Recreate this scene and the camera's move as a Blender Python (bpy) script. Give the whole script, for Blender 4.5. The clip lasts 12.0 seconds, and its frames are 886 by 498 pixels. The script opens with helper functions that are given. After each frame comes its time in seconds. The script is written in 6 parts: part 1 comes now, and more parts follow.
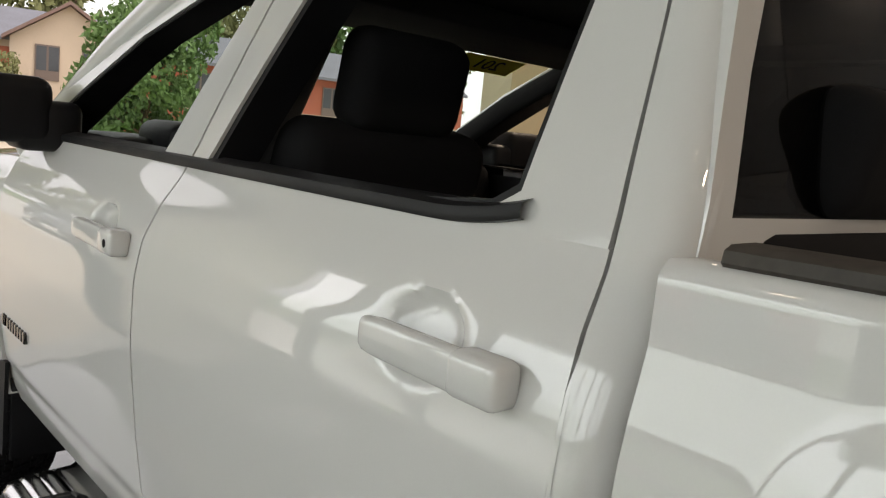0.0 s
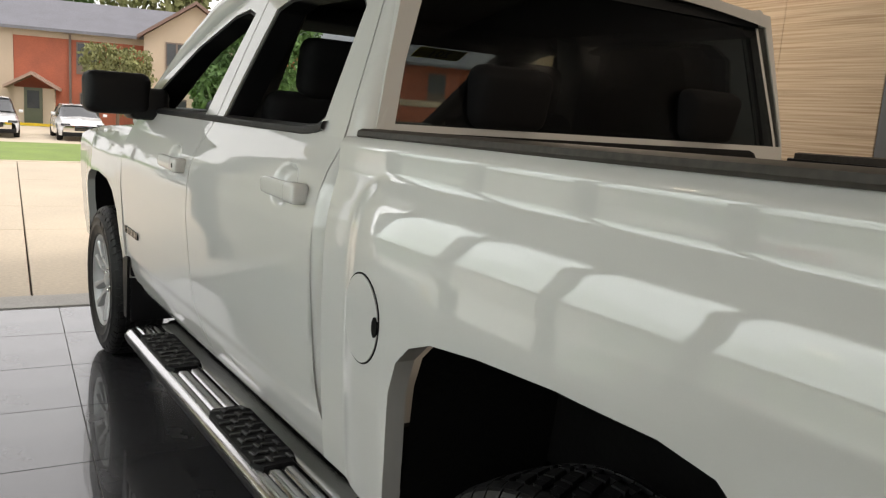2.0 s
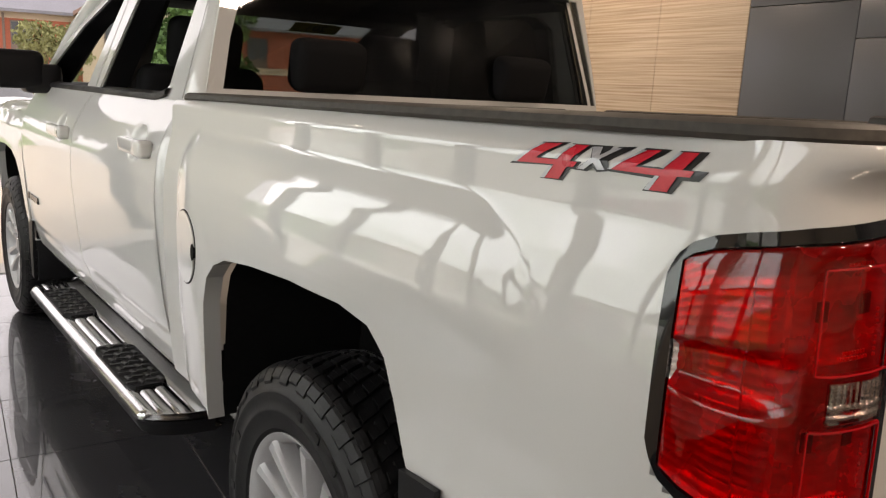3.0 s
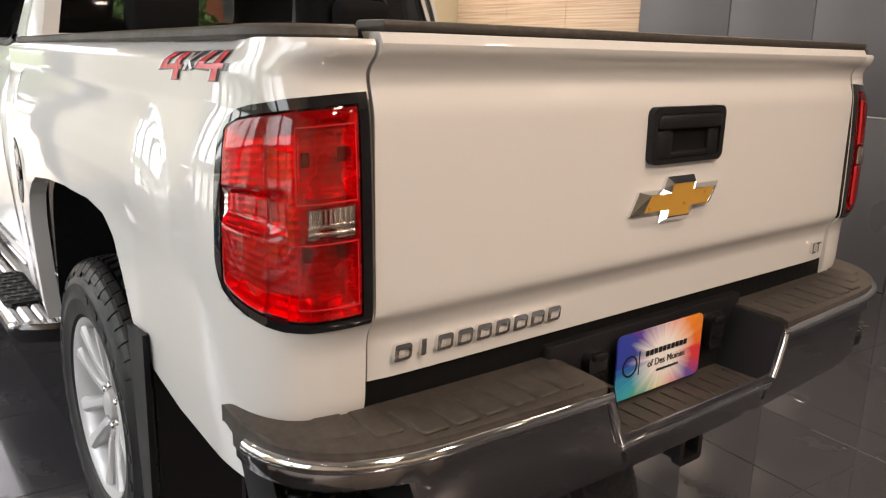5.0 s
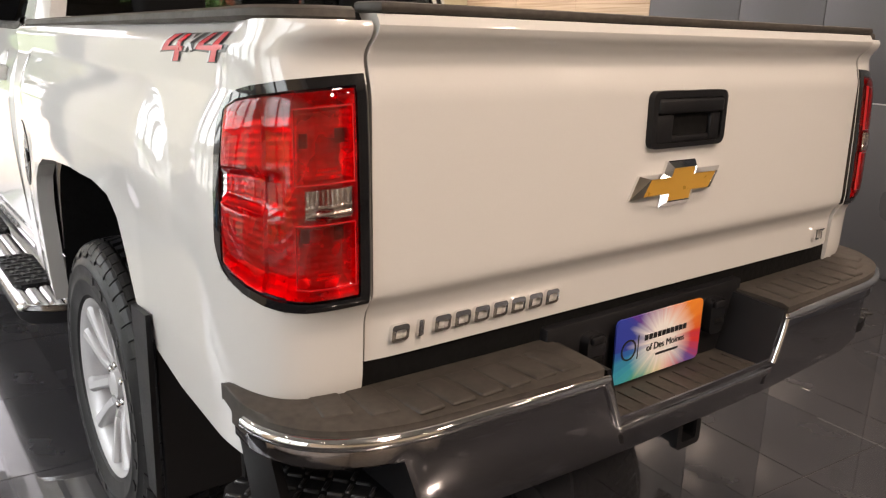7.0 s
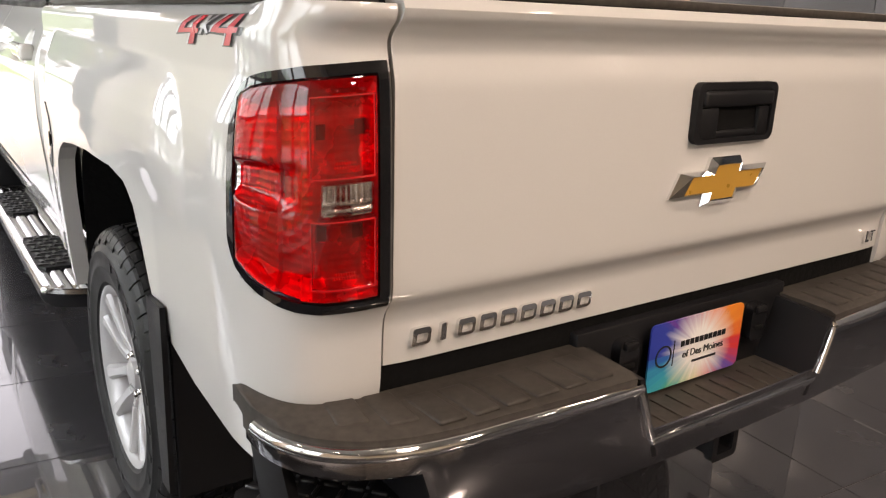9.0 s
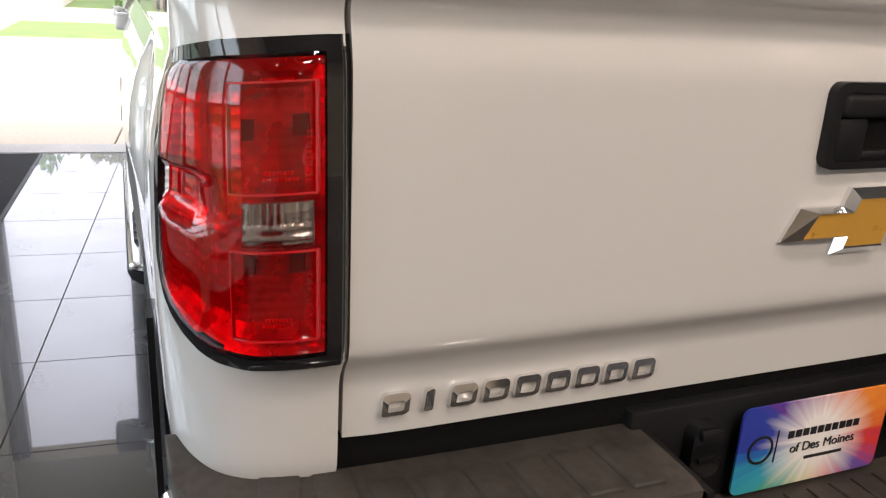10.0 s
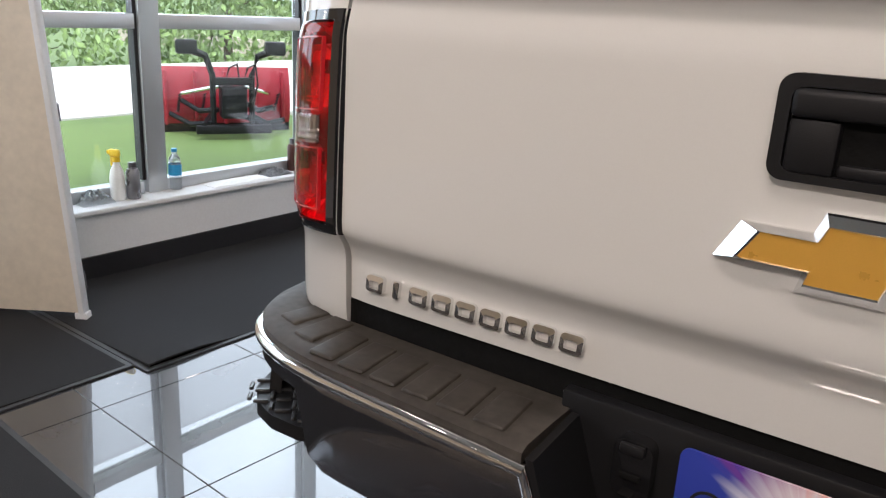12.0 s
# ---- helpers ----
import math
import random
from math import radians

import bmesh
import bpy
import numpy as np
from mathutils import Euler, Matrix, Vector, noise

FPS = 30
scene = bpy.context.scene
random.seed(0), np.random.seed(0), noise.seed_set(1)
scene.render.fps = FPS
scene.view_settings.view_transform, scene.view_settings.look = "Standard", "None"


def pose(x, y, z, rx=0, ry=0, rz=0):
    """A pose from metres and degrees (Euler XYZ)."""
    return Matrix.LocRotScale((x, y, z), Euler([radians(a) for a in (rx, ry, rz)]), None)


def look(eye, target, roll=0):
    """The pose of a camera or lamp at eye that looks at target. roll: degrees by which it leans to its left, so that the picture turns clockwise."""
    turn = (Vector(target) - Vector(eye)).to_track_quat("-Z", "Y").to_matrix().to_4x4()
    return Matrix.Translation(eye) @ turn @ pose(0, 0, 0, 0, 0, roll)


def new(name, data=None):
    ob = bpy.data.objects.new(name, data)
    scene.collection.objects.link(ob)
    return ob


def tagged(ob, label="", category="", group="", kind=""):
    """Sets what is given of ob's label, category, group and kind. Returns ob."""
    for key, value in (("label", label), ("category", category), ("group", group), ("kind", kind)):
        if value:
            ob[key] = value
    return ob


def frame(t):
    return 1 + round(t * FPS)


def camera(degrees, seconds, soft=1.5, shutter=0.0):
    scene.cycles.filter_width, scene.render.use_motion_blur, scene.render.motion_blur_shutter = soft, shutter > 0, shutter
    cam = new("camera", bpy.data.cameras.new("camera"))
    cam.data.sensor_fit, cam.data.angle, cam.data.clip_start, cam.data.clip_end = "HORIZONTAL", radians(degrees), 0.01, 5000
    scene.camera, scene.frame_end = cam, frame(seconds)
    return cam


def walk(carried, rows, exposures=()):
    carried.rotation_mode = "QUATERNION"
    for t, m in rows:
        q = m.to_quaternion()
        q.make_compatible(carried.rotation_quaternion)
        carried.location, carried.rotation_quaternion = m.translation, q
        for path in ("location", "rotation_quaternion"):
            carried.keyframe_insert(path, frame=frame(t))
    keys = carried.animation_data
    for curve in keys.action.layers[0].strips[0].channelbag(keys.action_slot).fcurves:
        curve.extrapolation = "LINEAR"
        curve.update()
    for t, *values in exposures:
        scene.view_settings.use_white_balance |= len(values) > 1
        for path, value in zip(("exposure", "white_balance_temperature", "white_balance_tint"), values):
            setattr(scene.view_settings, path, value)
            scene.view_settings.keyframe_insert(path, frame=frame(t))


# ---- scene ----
cam = camera(58.9, 12.0, 1.25)
PATH = [
    (0, (-1.553, 1.539, 1.447), (-0.214, 3.0, 1.176), 5.5),
    (0.5, (-1.616, 1.22, 1.429), (-0.384, 2.768, 1.142), 5.8),
    (1, (-1.715, 0.895, 1.435), (-0.563, 2.499, 1.118), 4.6),
    (1.5, (-1.81, 0.584, 1.442), (-0.703, 2.219, 1.118), 4.4),
    (2, (-1.774, 0.224, 1.424), (-0.665, 1.855, 1.09), 4.0),
    (2.5, (-1.72, -0.081, 1.415), (-0.572, 1.517, 1.055), 3.4),
    (3, (-1.685, -0.362, 1.419), (-0.492, 1.195, 1.028), 3.0),
    (3.5, (-1.581, -0.626, 1.396), (-0.355, 0.895, 0.966), 2.6),
    (3.7, (-1.534, -0.725, 1.395), (-0.3, 0.786, 0.953), 2.4),
    (5.3, (-1.424, -1.029, 1.377), (-0.239, 0.5, 0.87), 1.3),
    (5.5, (-1.426, -1.032, 1.377), (-0.244, 0.498, 0.864), 1.3),
    (6, (-1.427, -1.039, 1.375), (-0.252, 0.495, 0.857), 1.5),
    (6.5, (-1.419, -1.041, 1.373), (-0.248, 0.495, 0.849), 1.6),
    (8.5, (-1.408, -1.023, 1.373), (-0.257, 0.518, 0.825), 1.9),
    (9, (-1.358, -0.977, 1.374), (-0.256, 0.593, 0.806), 2.3),
    (9.5, (-1.187, -0.848, 1.37), (-0.15, 0.754, 0.773), 2.8),
    (10, (-0.986, -0.797, 1.36), (-0.255, 0.956, 0.734), 3.3),
    (10.5, (-0.711, -0.852, 1.345), (-0.495, 1.037, 0.726), 3.8),
    (11, (-0.426, -0.946, 1.343), (-0.753, 0.928, 0.723), 3.5),
    (11.5, (-0.161, -0.932, 1.327), (-0.914, 0.829, 0.752), 3.4),
    (12, (0.096, -0.945, 1.321), (-0.988, 0.629, 0.733), 3.0),
]
EXPOSURES = [(0, -0.13, 7000, 16), (2, -0.16, 7000, 13), (2.5, -0.08, 7000, 14), (3, 0.22, 7200, 20), (3.5, 0.46, 7000, 20), (5.5, 0.98, 6900, 21), (9.3, 0.90, 6850, 21), (10, 0.78, 6250, 18), (10.5, 0.74, 5900, 17), (12, 0.76, 5980, 17)]
walk(cam, [(t, look(eye, target, roll)) for t, eye, target, roll in PATH], EXPOSURES)


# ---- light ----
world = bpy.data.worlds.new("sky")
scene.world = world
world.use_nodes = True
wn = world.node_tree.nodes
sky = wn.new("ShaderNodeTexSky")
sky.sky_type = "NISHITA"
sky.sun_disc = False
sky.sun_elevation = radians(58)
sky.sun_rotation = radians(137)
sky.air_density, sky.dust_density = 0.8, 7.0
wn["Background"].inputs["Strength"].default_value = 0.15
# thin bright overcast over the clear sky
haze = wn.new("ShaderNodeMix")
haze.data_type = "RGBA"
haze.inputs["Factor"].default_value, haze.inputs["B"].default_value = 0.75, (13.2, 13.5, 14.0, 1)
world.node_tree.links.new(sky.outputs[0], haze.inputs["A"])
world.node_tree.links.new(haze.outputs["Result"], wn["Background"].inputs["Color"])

sun = new("sun", bpy.data.lights.new("sun", "SUN"))
sun.data.energy, sun.data.angle, sun.data.color = 1.5, radians(10), (1.0, 0.95, 0.87)
sun.matrix_world = look((12, -13, 28), (0, 0, 0))


def area_lamp(name, eye, target, size_x, size_y, watts, color):
    lamp = new(name, bpy.data.lights.new(name, "AREA"))
    lamp.data.shape, lamp.data.size, lamp.data.size_y = "RECTANGLE", size_x, size_y
    lamp.data.energy, lamp.data.color = watts, color
    lamp.matrix_world = look(eye, target)
    return lamp


# daylight standing in the openings
area_lamp("window_daylight", (-3.24, 3.14, 1.94), (0, 3.14, 1.66), 5.82, 1.44, 74, (0.91, 0.965, 1.0))
area_lamp("window_daylight", (-3.24, -0.82, 1.94), (0, -0.82, 1.66), 2.1, 1.44, 17, (0.91, 0.965, 1.0))
area_lamp("low_window_daylight", (-3.24, 3.2, 0.78), (0, 3.2, 0.78), 5.7, 0.76, 6, (0.94, 0.98, 1.0))


# ---- materials ----
def surface(name, base, rough=0.5, metal=0.0, var=0.12, big=2.5, fine=60.0, bump=0.05, coat=0.0, rvar=0.08, spec=0.5, rand=0.0, dist=0.01, coat_ior=1.5):
    """Base colour and gloss with stains at one scale and grain at another."""
    m = bpy.data.materials.new(name)
    m.use_nodes = True
    n, l = m.node_tree.nodes, m.node_tree.links
    b = n["Principled BSDF"]
    b.inputs["Metallic"].default_value = metal
    b.inputs["Coat Weight"].default_value = coat
    b.inputs["Coat Roughness"].default_value = 0.02
    b.inputs["Coat IOR"].default_value = coat_ior
    b.inputs["Specular IOR Level"].default_value = spec
    tc = n.new("ShaderNodeTexCoord")
    n1, n2 = n.new("ShaderNodeTexNoise"), n.new("ShaderNodeTexNoise")
    n1.inputs["Scale"].default_value, n1.inputs["Detail"].default_value = big, 5
    n2.inputs["Scale"].default_value, n2.inputs["Detail"].default_value = fine, 3
    l.new(tc.outputs["Object"], n1.inputs["Vector"])
    l.new(tc.outputs["Object"], n2.inputs["Vector"])
    add = n.new("ShaderNodeMath")
    add.operation = "ADD"
    l.new(n1.outputs[0], add.inputs[0])
    l.new(n2.outputs[0], add.inputs[1])
    last = add
    if rand:
        oi = n.new("ShaderNodeObjectInfo")
        ra = n.new("ShaderNodeMath")
        ra.operation, ra.inputs[1].default_value = "MULTIPLY_ADD", rand
        l.new(oi.outputs["Random"], ra.inputs[0])
        l.new(add.outputs[0], ra.inputs[2])
        last = ra
    ramp = n.new("ShaderNodeMapRange")
    ramp.inputs["From Min"].default_value, ramp.inputs["From Max"].default_value = 0.6, 1.4
    ramp.inputs["To Min"].default_value, ramp.inputs["To Max"].default_value = 1 - var, 1 + var
    l.new(last.outputs[0], ramp.inputs["Value"])
    mix = n.new("ShaderNodeVectorMath")
    mix.operation = "SCALE"
    mix.inputs[0].default_value = base[:3]
    l.new(ramp.outputs[0], mix.inputs["Scale"])
    l.new(mix.outputs[0], b.inputs["Base Color"])
    rr = n.new("ShaderNodeMapRange")
    rr.inputs["From Min"].default_value, rr.inputs["From Max"].default_value = 0.3, 0.7
    rr.inputs["To Min"].default_value, rr.inputs["To Max"].default_value = max(0.01, rough - rvar), min(1, rough + rvar)
    l.new(n1.outputs[0], rr.inputs["Value"])
    l.new(rr.outputs[0], b.inputs["Roughness"])
    if bump:
        bp = n.new("ShaderNodeBump")
        bp.inputs["Strength"].default_value, bp.inputs["Distance"].default_value = bump, dist
        l.new(n2.outputs[0], bp.inputs["Height"])
        l.new(bp.outputs[0], b.inputs["Normal"])
    return m


def clear_glass(name, tint, gloss=0.02, sheen=0.05):
    """A pane: tinted see-through with a mirror-like sheen by its angle."""
    m = bpy.data.materials.new(name)
    m.use_nodes = True
    n, l = m.node_tree.nodes, m.node_tree.links
    n.remove(n["Principled BSDF"])
    tr, gl, mx, fr = n.new("ShaderNodeBsdfTransparent"), n.new("ShaderNodeBsdfGlossy"), n.new("ShaderNodeMixShader"), n.new("ShaderNodeLayerWeight")
    pw, ma = n.new("ShaderNodeMath"), n.new("ShaderNodeMath")
    pw.operation, pw.inputs[1].default_value = "POWER", 5.0
    ma.operation, ma.inputs[1].default_value, ma.inputs[2].default_value = "MULTIPLY_ADD", 0.9, sheen
    tr.inputs["Color"].default_value = (*tint, 1)
    gl.inputs["Roughness"].default_value = gloss
    l.new(fr.outputs["Facing"], pw.inputs[0])
    l.new(pw.outputs[0], ma.inputs[0])
    l.new(ma.outputs[0], mx.inputs[0])
    l.new(tr.outputs[0], mx.inputs[1])
    l.new(gl.outputs[0], mx.inputs[2])
    l.new(mx.outputs[0], n["Material Output"].inputs["Surface"])
    return m


def glow(name, color, strength):
    m = bpy.data.materials.new(name)
    m.use_nodes = True
    b = m.node_tree.nodes["Principled BSDF"]
    b.inputs["Emission Color"].default_value = (*color, 1)
    b.inputs["Emission Strength"].default_value = strength
    return m


PAINT = surface("white_paint", (0.57, 0.565, 0.545), 0.5, 0, 0.015, 1.5, 400, 0.0, coat=1.0, rvar=0.03, coat_ior=1.75, spec=0.0)
BLACK_TRIM = surface("black_plastic", (0.008, 0.008, 0.009), 0.48, 0, 0.25, 6, 900, 0.25, dist=0.001, spec=0.24)
GLOSS_BLACK = surface("gloss_black", (0.008, 0.008, 0.009), 0.06, 0, 0.1, 4, 300, 0.0, coat=0.6, rvar=0.02)
NUB_BLACK = surface("scuffed_tread_plastic", (0.022, 0.022, 0.023), 0.36, 0, 0.3, 6, 300, 0.0)
PAD_PLASTIC = surface("worn_step_plastic", (0.045, 0.039, 0.033), 0.58, 0, 0.4, 7, 60, 0.05, rvar=0.12, dist=0.001, spec=0.28)
CHROME = surface("chrome", (0.80, 0.80, 0.80), 0.06, 1, 0.03, 5, 300, 0.0, rvar=0.03)
BUMPER_CHROME = surface("bumper_chrome", (0.34, 0.335, 0.35), 0.085, 1, 0.05, 5, 200, 0.0, rvar=0.03)
STEEL = surface("polished_step_steel", (0.62, 0.62, 0.62), 0.16, 1, 0.08, 6, 260, 0.02, rvar=0.06)
ALLOY = surface("alloy_silver", (0.46, 0.46, 0.465), 0.34, 0.3, 0.05, 6, 200, 0.0)
RUBBER = surface("tyre_rubber", (0.009, 0.009, 0.0095), 0.50, 0, 0.4, 8, 150, 0.2, dist=0.002, spec=0.28)
UNDER = surface("underbody_black", (0.004, 0.004, 0.004), 0.85, 0, 0.3, 5, 60, 0.2, spec=0.15)
CLOTH = surface("black_seat_cloth", (0.007, 0.007, 0.0075), 0.9, 0, 0.3, 8, 500, 0.4, dist=0.002, spec=0.15)
LINER = surface("dark_headliner", (0.03, 0.03, 0.031), 0.9, 0, 0.15, 8, 400, 0.2, dist=0.002, spec=0.2)
GOLD = surface("gold_emblem", (0.62, 0.34, 0.05), 0.35, 0.3, 0.04, 40, 900, 0.2, coat=0.5, dist=0.0004)
SIDE_GLASS = clear_glass("side_glass", (0.80, 0.88, 0.84))
TINT_GLASS = clear_glass("tinted_glass", (0.44, 0.45, 0.43))
PRIVACY_GLASS = clear_glass("privacy_glass", (0.10, 0.10, 0.10))
SHOW_GLASS = clear_glass("showroom_glass", (0.93, 0.97, 0.96))
TILE = surface("polished_dark_tile", (0.034, 0.034, 0.037), 0.24, 0, 0.12, 3, 90, 0.01, rvar=0.05, rand=0.2, dist=0.001, spec=0.4, coat=0.9, coat_ior=1.7)
GROUT = surface("grey_grout", (0.16, 0.155, 0.15), 0.8, 0, 0.2, 6, 120, 0.3)
MAT_CLOTH = surface("black_floor_mat", (0.020, 0.020, 0.021), 0.95, 0, 0.4, 5, 350, 0.6, dist=0.004, spec=0.3)
MAT_EDGE = surface("mat_rubber_edge", (0.03, 0.03, 0.032), 0.5, 0, 0.2, 5, 200, 0.2)
WHITE_WALL = surface("white_wall", (0.74, 0.75, 0.76), 0.55, 0, 0.05, 2, 90, 0.08)
BEIGE_WALL = surface("beige_wall", (0.50, 0.46, 0.32), 0.7, 0, 0.05, 1.5, 120, 0.12)
CREAM_WALL = surface("cream_wall", (0.62, 0.56, 0.46), 0.7, 0, 0.06, 1.5, 120, 0.12)
CEIL = surface("ceiling_grey", (0.32, 0.31, 0.30), 0.8, 0, 0.04, 2, 100, 0.1)
DARK_PANEL = surface("dark_grey_panel", (0.085, 0.092, 0.105), 0.35, 0, 0.10, 1.2, 120, 0.04)
BASE_BLACK = surface("black_skirting", (0.012, 0.012, 0.014), 0.5, 0, 0.2, 4, 100, 0.1)
ALU = surface("aluminium_frame", (0.55, 0.57, 0.58), 0.38, 0.7, 0.06, 5, 200, 0.03)
CONCRETE = surface("concrete", (0.52, 0.45, 0.35), 0.85, 0, 0.16, 0.7, 30, 0.3)
ASPHALT = surface("asphalt", (0.11, 0.105, 0.10), 0.9, 0, 0.2, 0.8, 40, 0.4)
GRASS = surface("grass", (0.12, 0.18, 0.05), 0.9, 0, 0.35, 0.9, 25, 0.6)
# same grass in a lighter green, with the sunlight put into its colour
LAWN = surface("sun_painted_grass", (0.19, 0.27, 0.07), 0.9, 0, 0.35, 0.9, 25, 0.6)
BRICK = surface("red_brick", (0.40, 0.12, 0.07), 0.85, 0, 0.2, 1.2, 18, 0.4)
STUCCO = surface("beige_stucco", (0.52, 0.42, 0.32), 0.85, 0, 0.08, 0.8, 30, 0.2)
SHINGLE = surface("grey_shingles", (0.17, 0.175, 0.20), 0.9, 0, 0.2, 1.0, 14, 0.5)
LEAF = surface("leaves", (0.12, 0.21, 0.065), 0.7, 0, 0.5, 0.8, 6, 0.0)
LEAF_LIGHT = surface("light_leaves", (0.22, 0.32, 0.10), 0.7, 0, 0.45, 0.8, 6, 0.0)
LEAF_OLIVE = surface("olive_leaves", (0.19, 0.20, 0.08), 0.7, 0, 0.45, 0.9, 6, 0.0)
BARK = surface("bark", (0.13, 0.09, 0.06), 0.9, 0, 0.3, 4, 30, 0.6)
RED_PLASTIC = surface("red_plow", (0.32, 0.02, 0.035), 0.4, 0, 0.2, 3, 60, 0.1)
DARK_GLASS = surface("dark_pane", (0.05, 0.055, 0.06), 0.08, 0, 0.2, 1, 20, 0.0)


# ---- building blocks ----
def link(name, bm, mat, parent=None, label="", smooth=False, angle=40):
    bmesh.ops.recalc_face_normals(bm, faces=bm.faces)
    me = bpy.data.meshes.new(name)
    bm.to_mesh(me)
    bm.free()
    mats = mat if isinstance(mat, (list, tuple)) else [mat]
    for mm in mats:
        me.materials.append(mm)
    if smooth:
        me.shade_smooth()
        me.set_sharp_from_angle(angle=radians(angle))
    ob = new(name, me)
    if parent:
        ob.parent = parent
    if label:
        ob["label"] = label
    return ob


def part(name, bm, mat, parent, label="", smooth=True, angle=40):
    return link(name, bm, mat, parent, label, smooth, angle)


def empty(name, label, category, group="", kind="", at=(0, 0, 0)):
    e = new(name)
    e.location = at
    e.empty_display_size = 0.2
    return tagged(e, label, category, group, kind)


def box(bm, x0, x1, y0, y1, z0, z1, bevel=0.0, seg=2, m=None):
    """A block between two corners, its edges rounded."""
    r = bmesh.ops.create_cube(bm, size=1.0)
    vs = r["verts"]
    for v in vs:
        v.co = Vector(((x0 + x1) / 2 + v.co.x * (x1 - x0), (y0 + y1) / 2 + v.co.y * (y1 - y0), (z0 + z1) / 2 + v.co.z * (z1 - z0)))
    if bevel:
        es = list({e for v in vs for e in v.link_edges})
        r2 = bmesh.ops.bevel(bm, geom=es, offset=bevel, segments=seg, affect="EDGES", profile=0.5)
        vs = list({v for f in r2["faces"] for v in f.verts} | {v for v in vs if v.is_valid})
    if m is not None:
        bmesh.ops.transform(bm, matrix=m, verts=vs)
    return vs


def boxed(*a, **k):
    bm = bmesh.new()
    box(bm, *a, **k)
    return bm


def grid(f, nu, nv, rim=None, sx=1, us=None, vs=None):
    """A sheet f(u, v) over the unit square, its border turned inwards by the vector rim."""
    bm = bmesh.new()
    us = us if us is not None else [i / nu for i in range(nu + 1)]
    vs = vs if vs is not None else [j / nv for j in range(nv + 1)]
    rows = [[bm.verts.new((lambda p: (p[0] * sx, p[1], p[2]))(f(u, v))) for u in us] for v in vs]
    for a, b in zip(rows, rows[1:]):
        for i in range(len(us) - 1):
            bm.faces.new((a[i], a[i + 1], b[i + 1], b[i]))
    if rim is not None:
        edges = [e for e in bm.edges if e.is_boundary]
        r = bmesh.ops.extrude_edge_only(bm, edges=edges)
        for v in r["geom"]:
            if isinstance(v, bmesh.types.BMVert):
                d = rim(v.co) if callable(rim) else rim
                v.co += Vector((d[0] * sx, d[1], d[2]))
    return bm


def ring(outer, inner, lift, thick, sub=6, sx=1):
    """A frame between two outlines of as many corners; lift maps (a, b) to a place, thick is the way inwards."""
    bm = bmesh.new()

    def sample(loop):
        out = []
        for p, q in zip(loop, loop[1:] + loop[:1]):
            out += [(p[0] + (q[0] - p[0]) * k / sub, p[1] + (q[1] - p[1]) * k / sub) for k in range(sub)]
        return out
    loops = []
    for pts, d in ((outer, 1), (outer, 0), (inner, 0), (inner, 1)):
        loop = []
        for a, b in sample(pts):
            p = Vector(lift(a, b)) + Vector(thick) * d
            loop.append(bm.verts.new((p.x * sx, p.y, p.z)))
        loops.append(loop)
    n = len(loops[0])
    for la, lb in zip(loops, loops[1:]):
        for i in range(n):
            bm.faces.new((la[i], la[(i + 1) % n], lb[(i + 1) % n], lb[i]))
    return bm


def slab(outline, lift, thick, sx=1):
    """A plate with any outline; lift maps (a, b) to a place, thick is the way to its back."""
    bm = bmesh.new()
    fr, bk = [], []
    for a, b in outline:
        p = Vector(lift(a, b))
        q = p + Vector(thick)
        fr.append(bm.verts.new((p.x * sx, p.y, p.z)))
        bk.append(bm.verts.new((q.x * sx, q.y, q.z)))
    bm.faces.new(fr)
    bm.faces.new(bk[::-1])
    n = len(fr)
    for i in range(n):
        bm.faces.new((fr[i], bk[i], bk[(i + 1) % n], fr[(i + 1) % n]))
    return bm


def tube(bm, pts, r, n=10, caps=True):
    """A round bar along points."""
    pts = [Vector(p) for p in pts]
    rings = []
    for i, p in enumerate(pts):
        d = (pts[min(i + 1, len(pts) - 1)] - pts[max(i - 1, 0)]).normalized()
        side = d.cross(Vector((0, 0, 1)) if abs(d.z) < 0.9 else Vector((1, 0, 0))).normalized()
        up = side.cross(d)
        rr = r[i] if isinstance(r, (list, tuple)) else r
        rings.append([bm.verts.new(p + (side * math.cos(a) + up * math.sin(a)) * rr) for a in (2 * math.pi * k / n for k in range(n))])
    for a, b in zip(rings, rings[1:]):
        for k in range(n):
            bm.faces.new((a[k], a[(k + 1) % n], b[(k + 1) % n], b[k]))
    if caps:
        bm.faces.new(rings[0])
        bm.faces.new(rings[-1])


def lathe(bm, profile, n=48, axis="x", centre=(0, 0, 0)):
    """Turns (radius, along) points round an axis."""
    rings = []
    for r, a in profile:
        loop = []
        for k in range(n):
            t = 2 * math.pi * k / n
            c, s2 = r * math.cos(t), r * math.sin(t)
            p = (a, c, s2) if axis == "x" else (c, s2, a)
            loop.append(bm.verts.new(Vector(p) + Vector(centre)))
        rings.append(loop)
    for p, q in zip(rings, rings[1:]):
        for k in range(n):
            bm.faces.new((p[k], p[(k + 1) % n], q[(k + 1) % n], q[k]))
    return rings


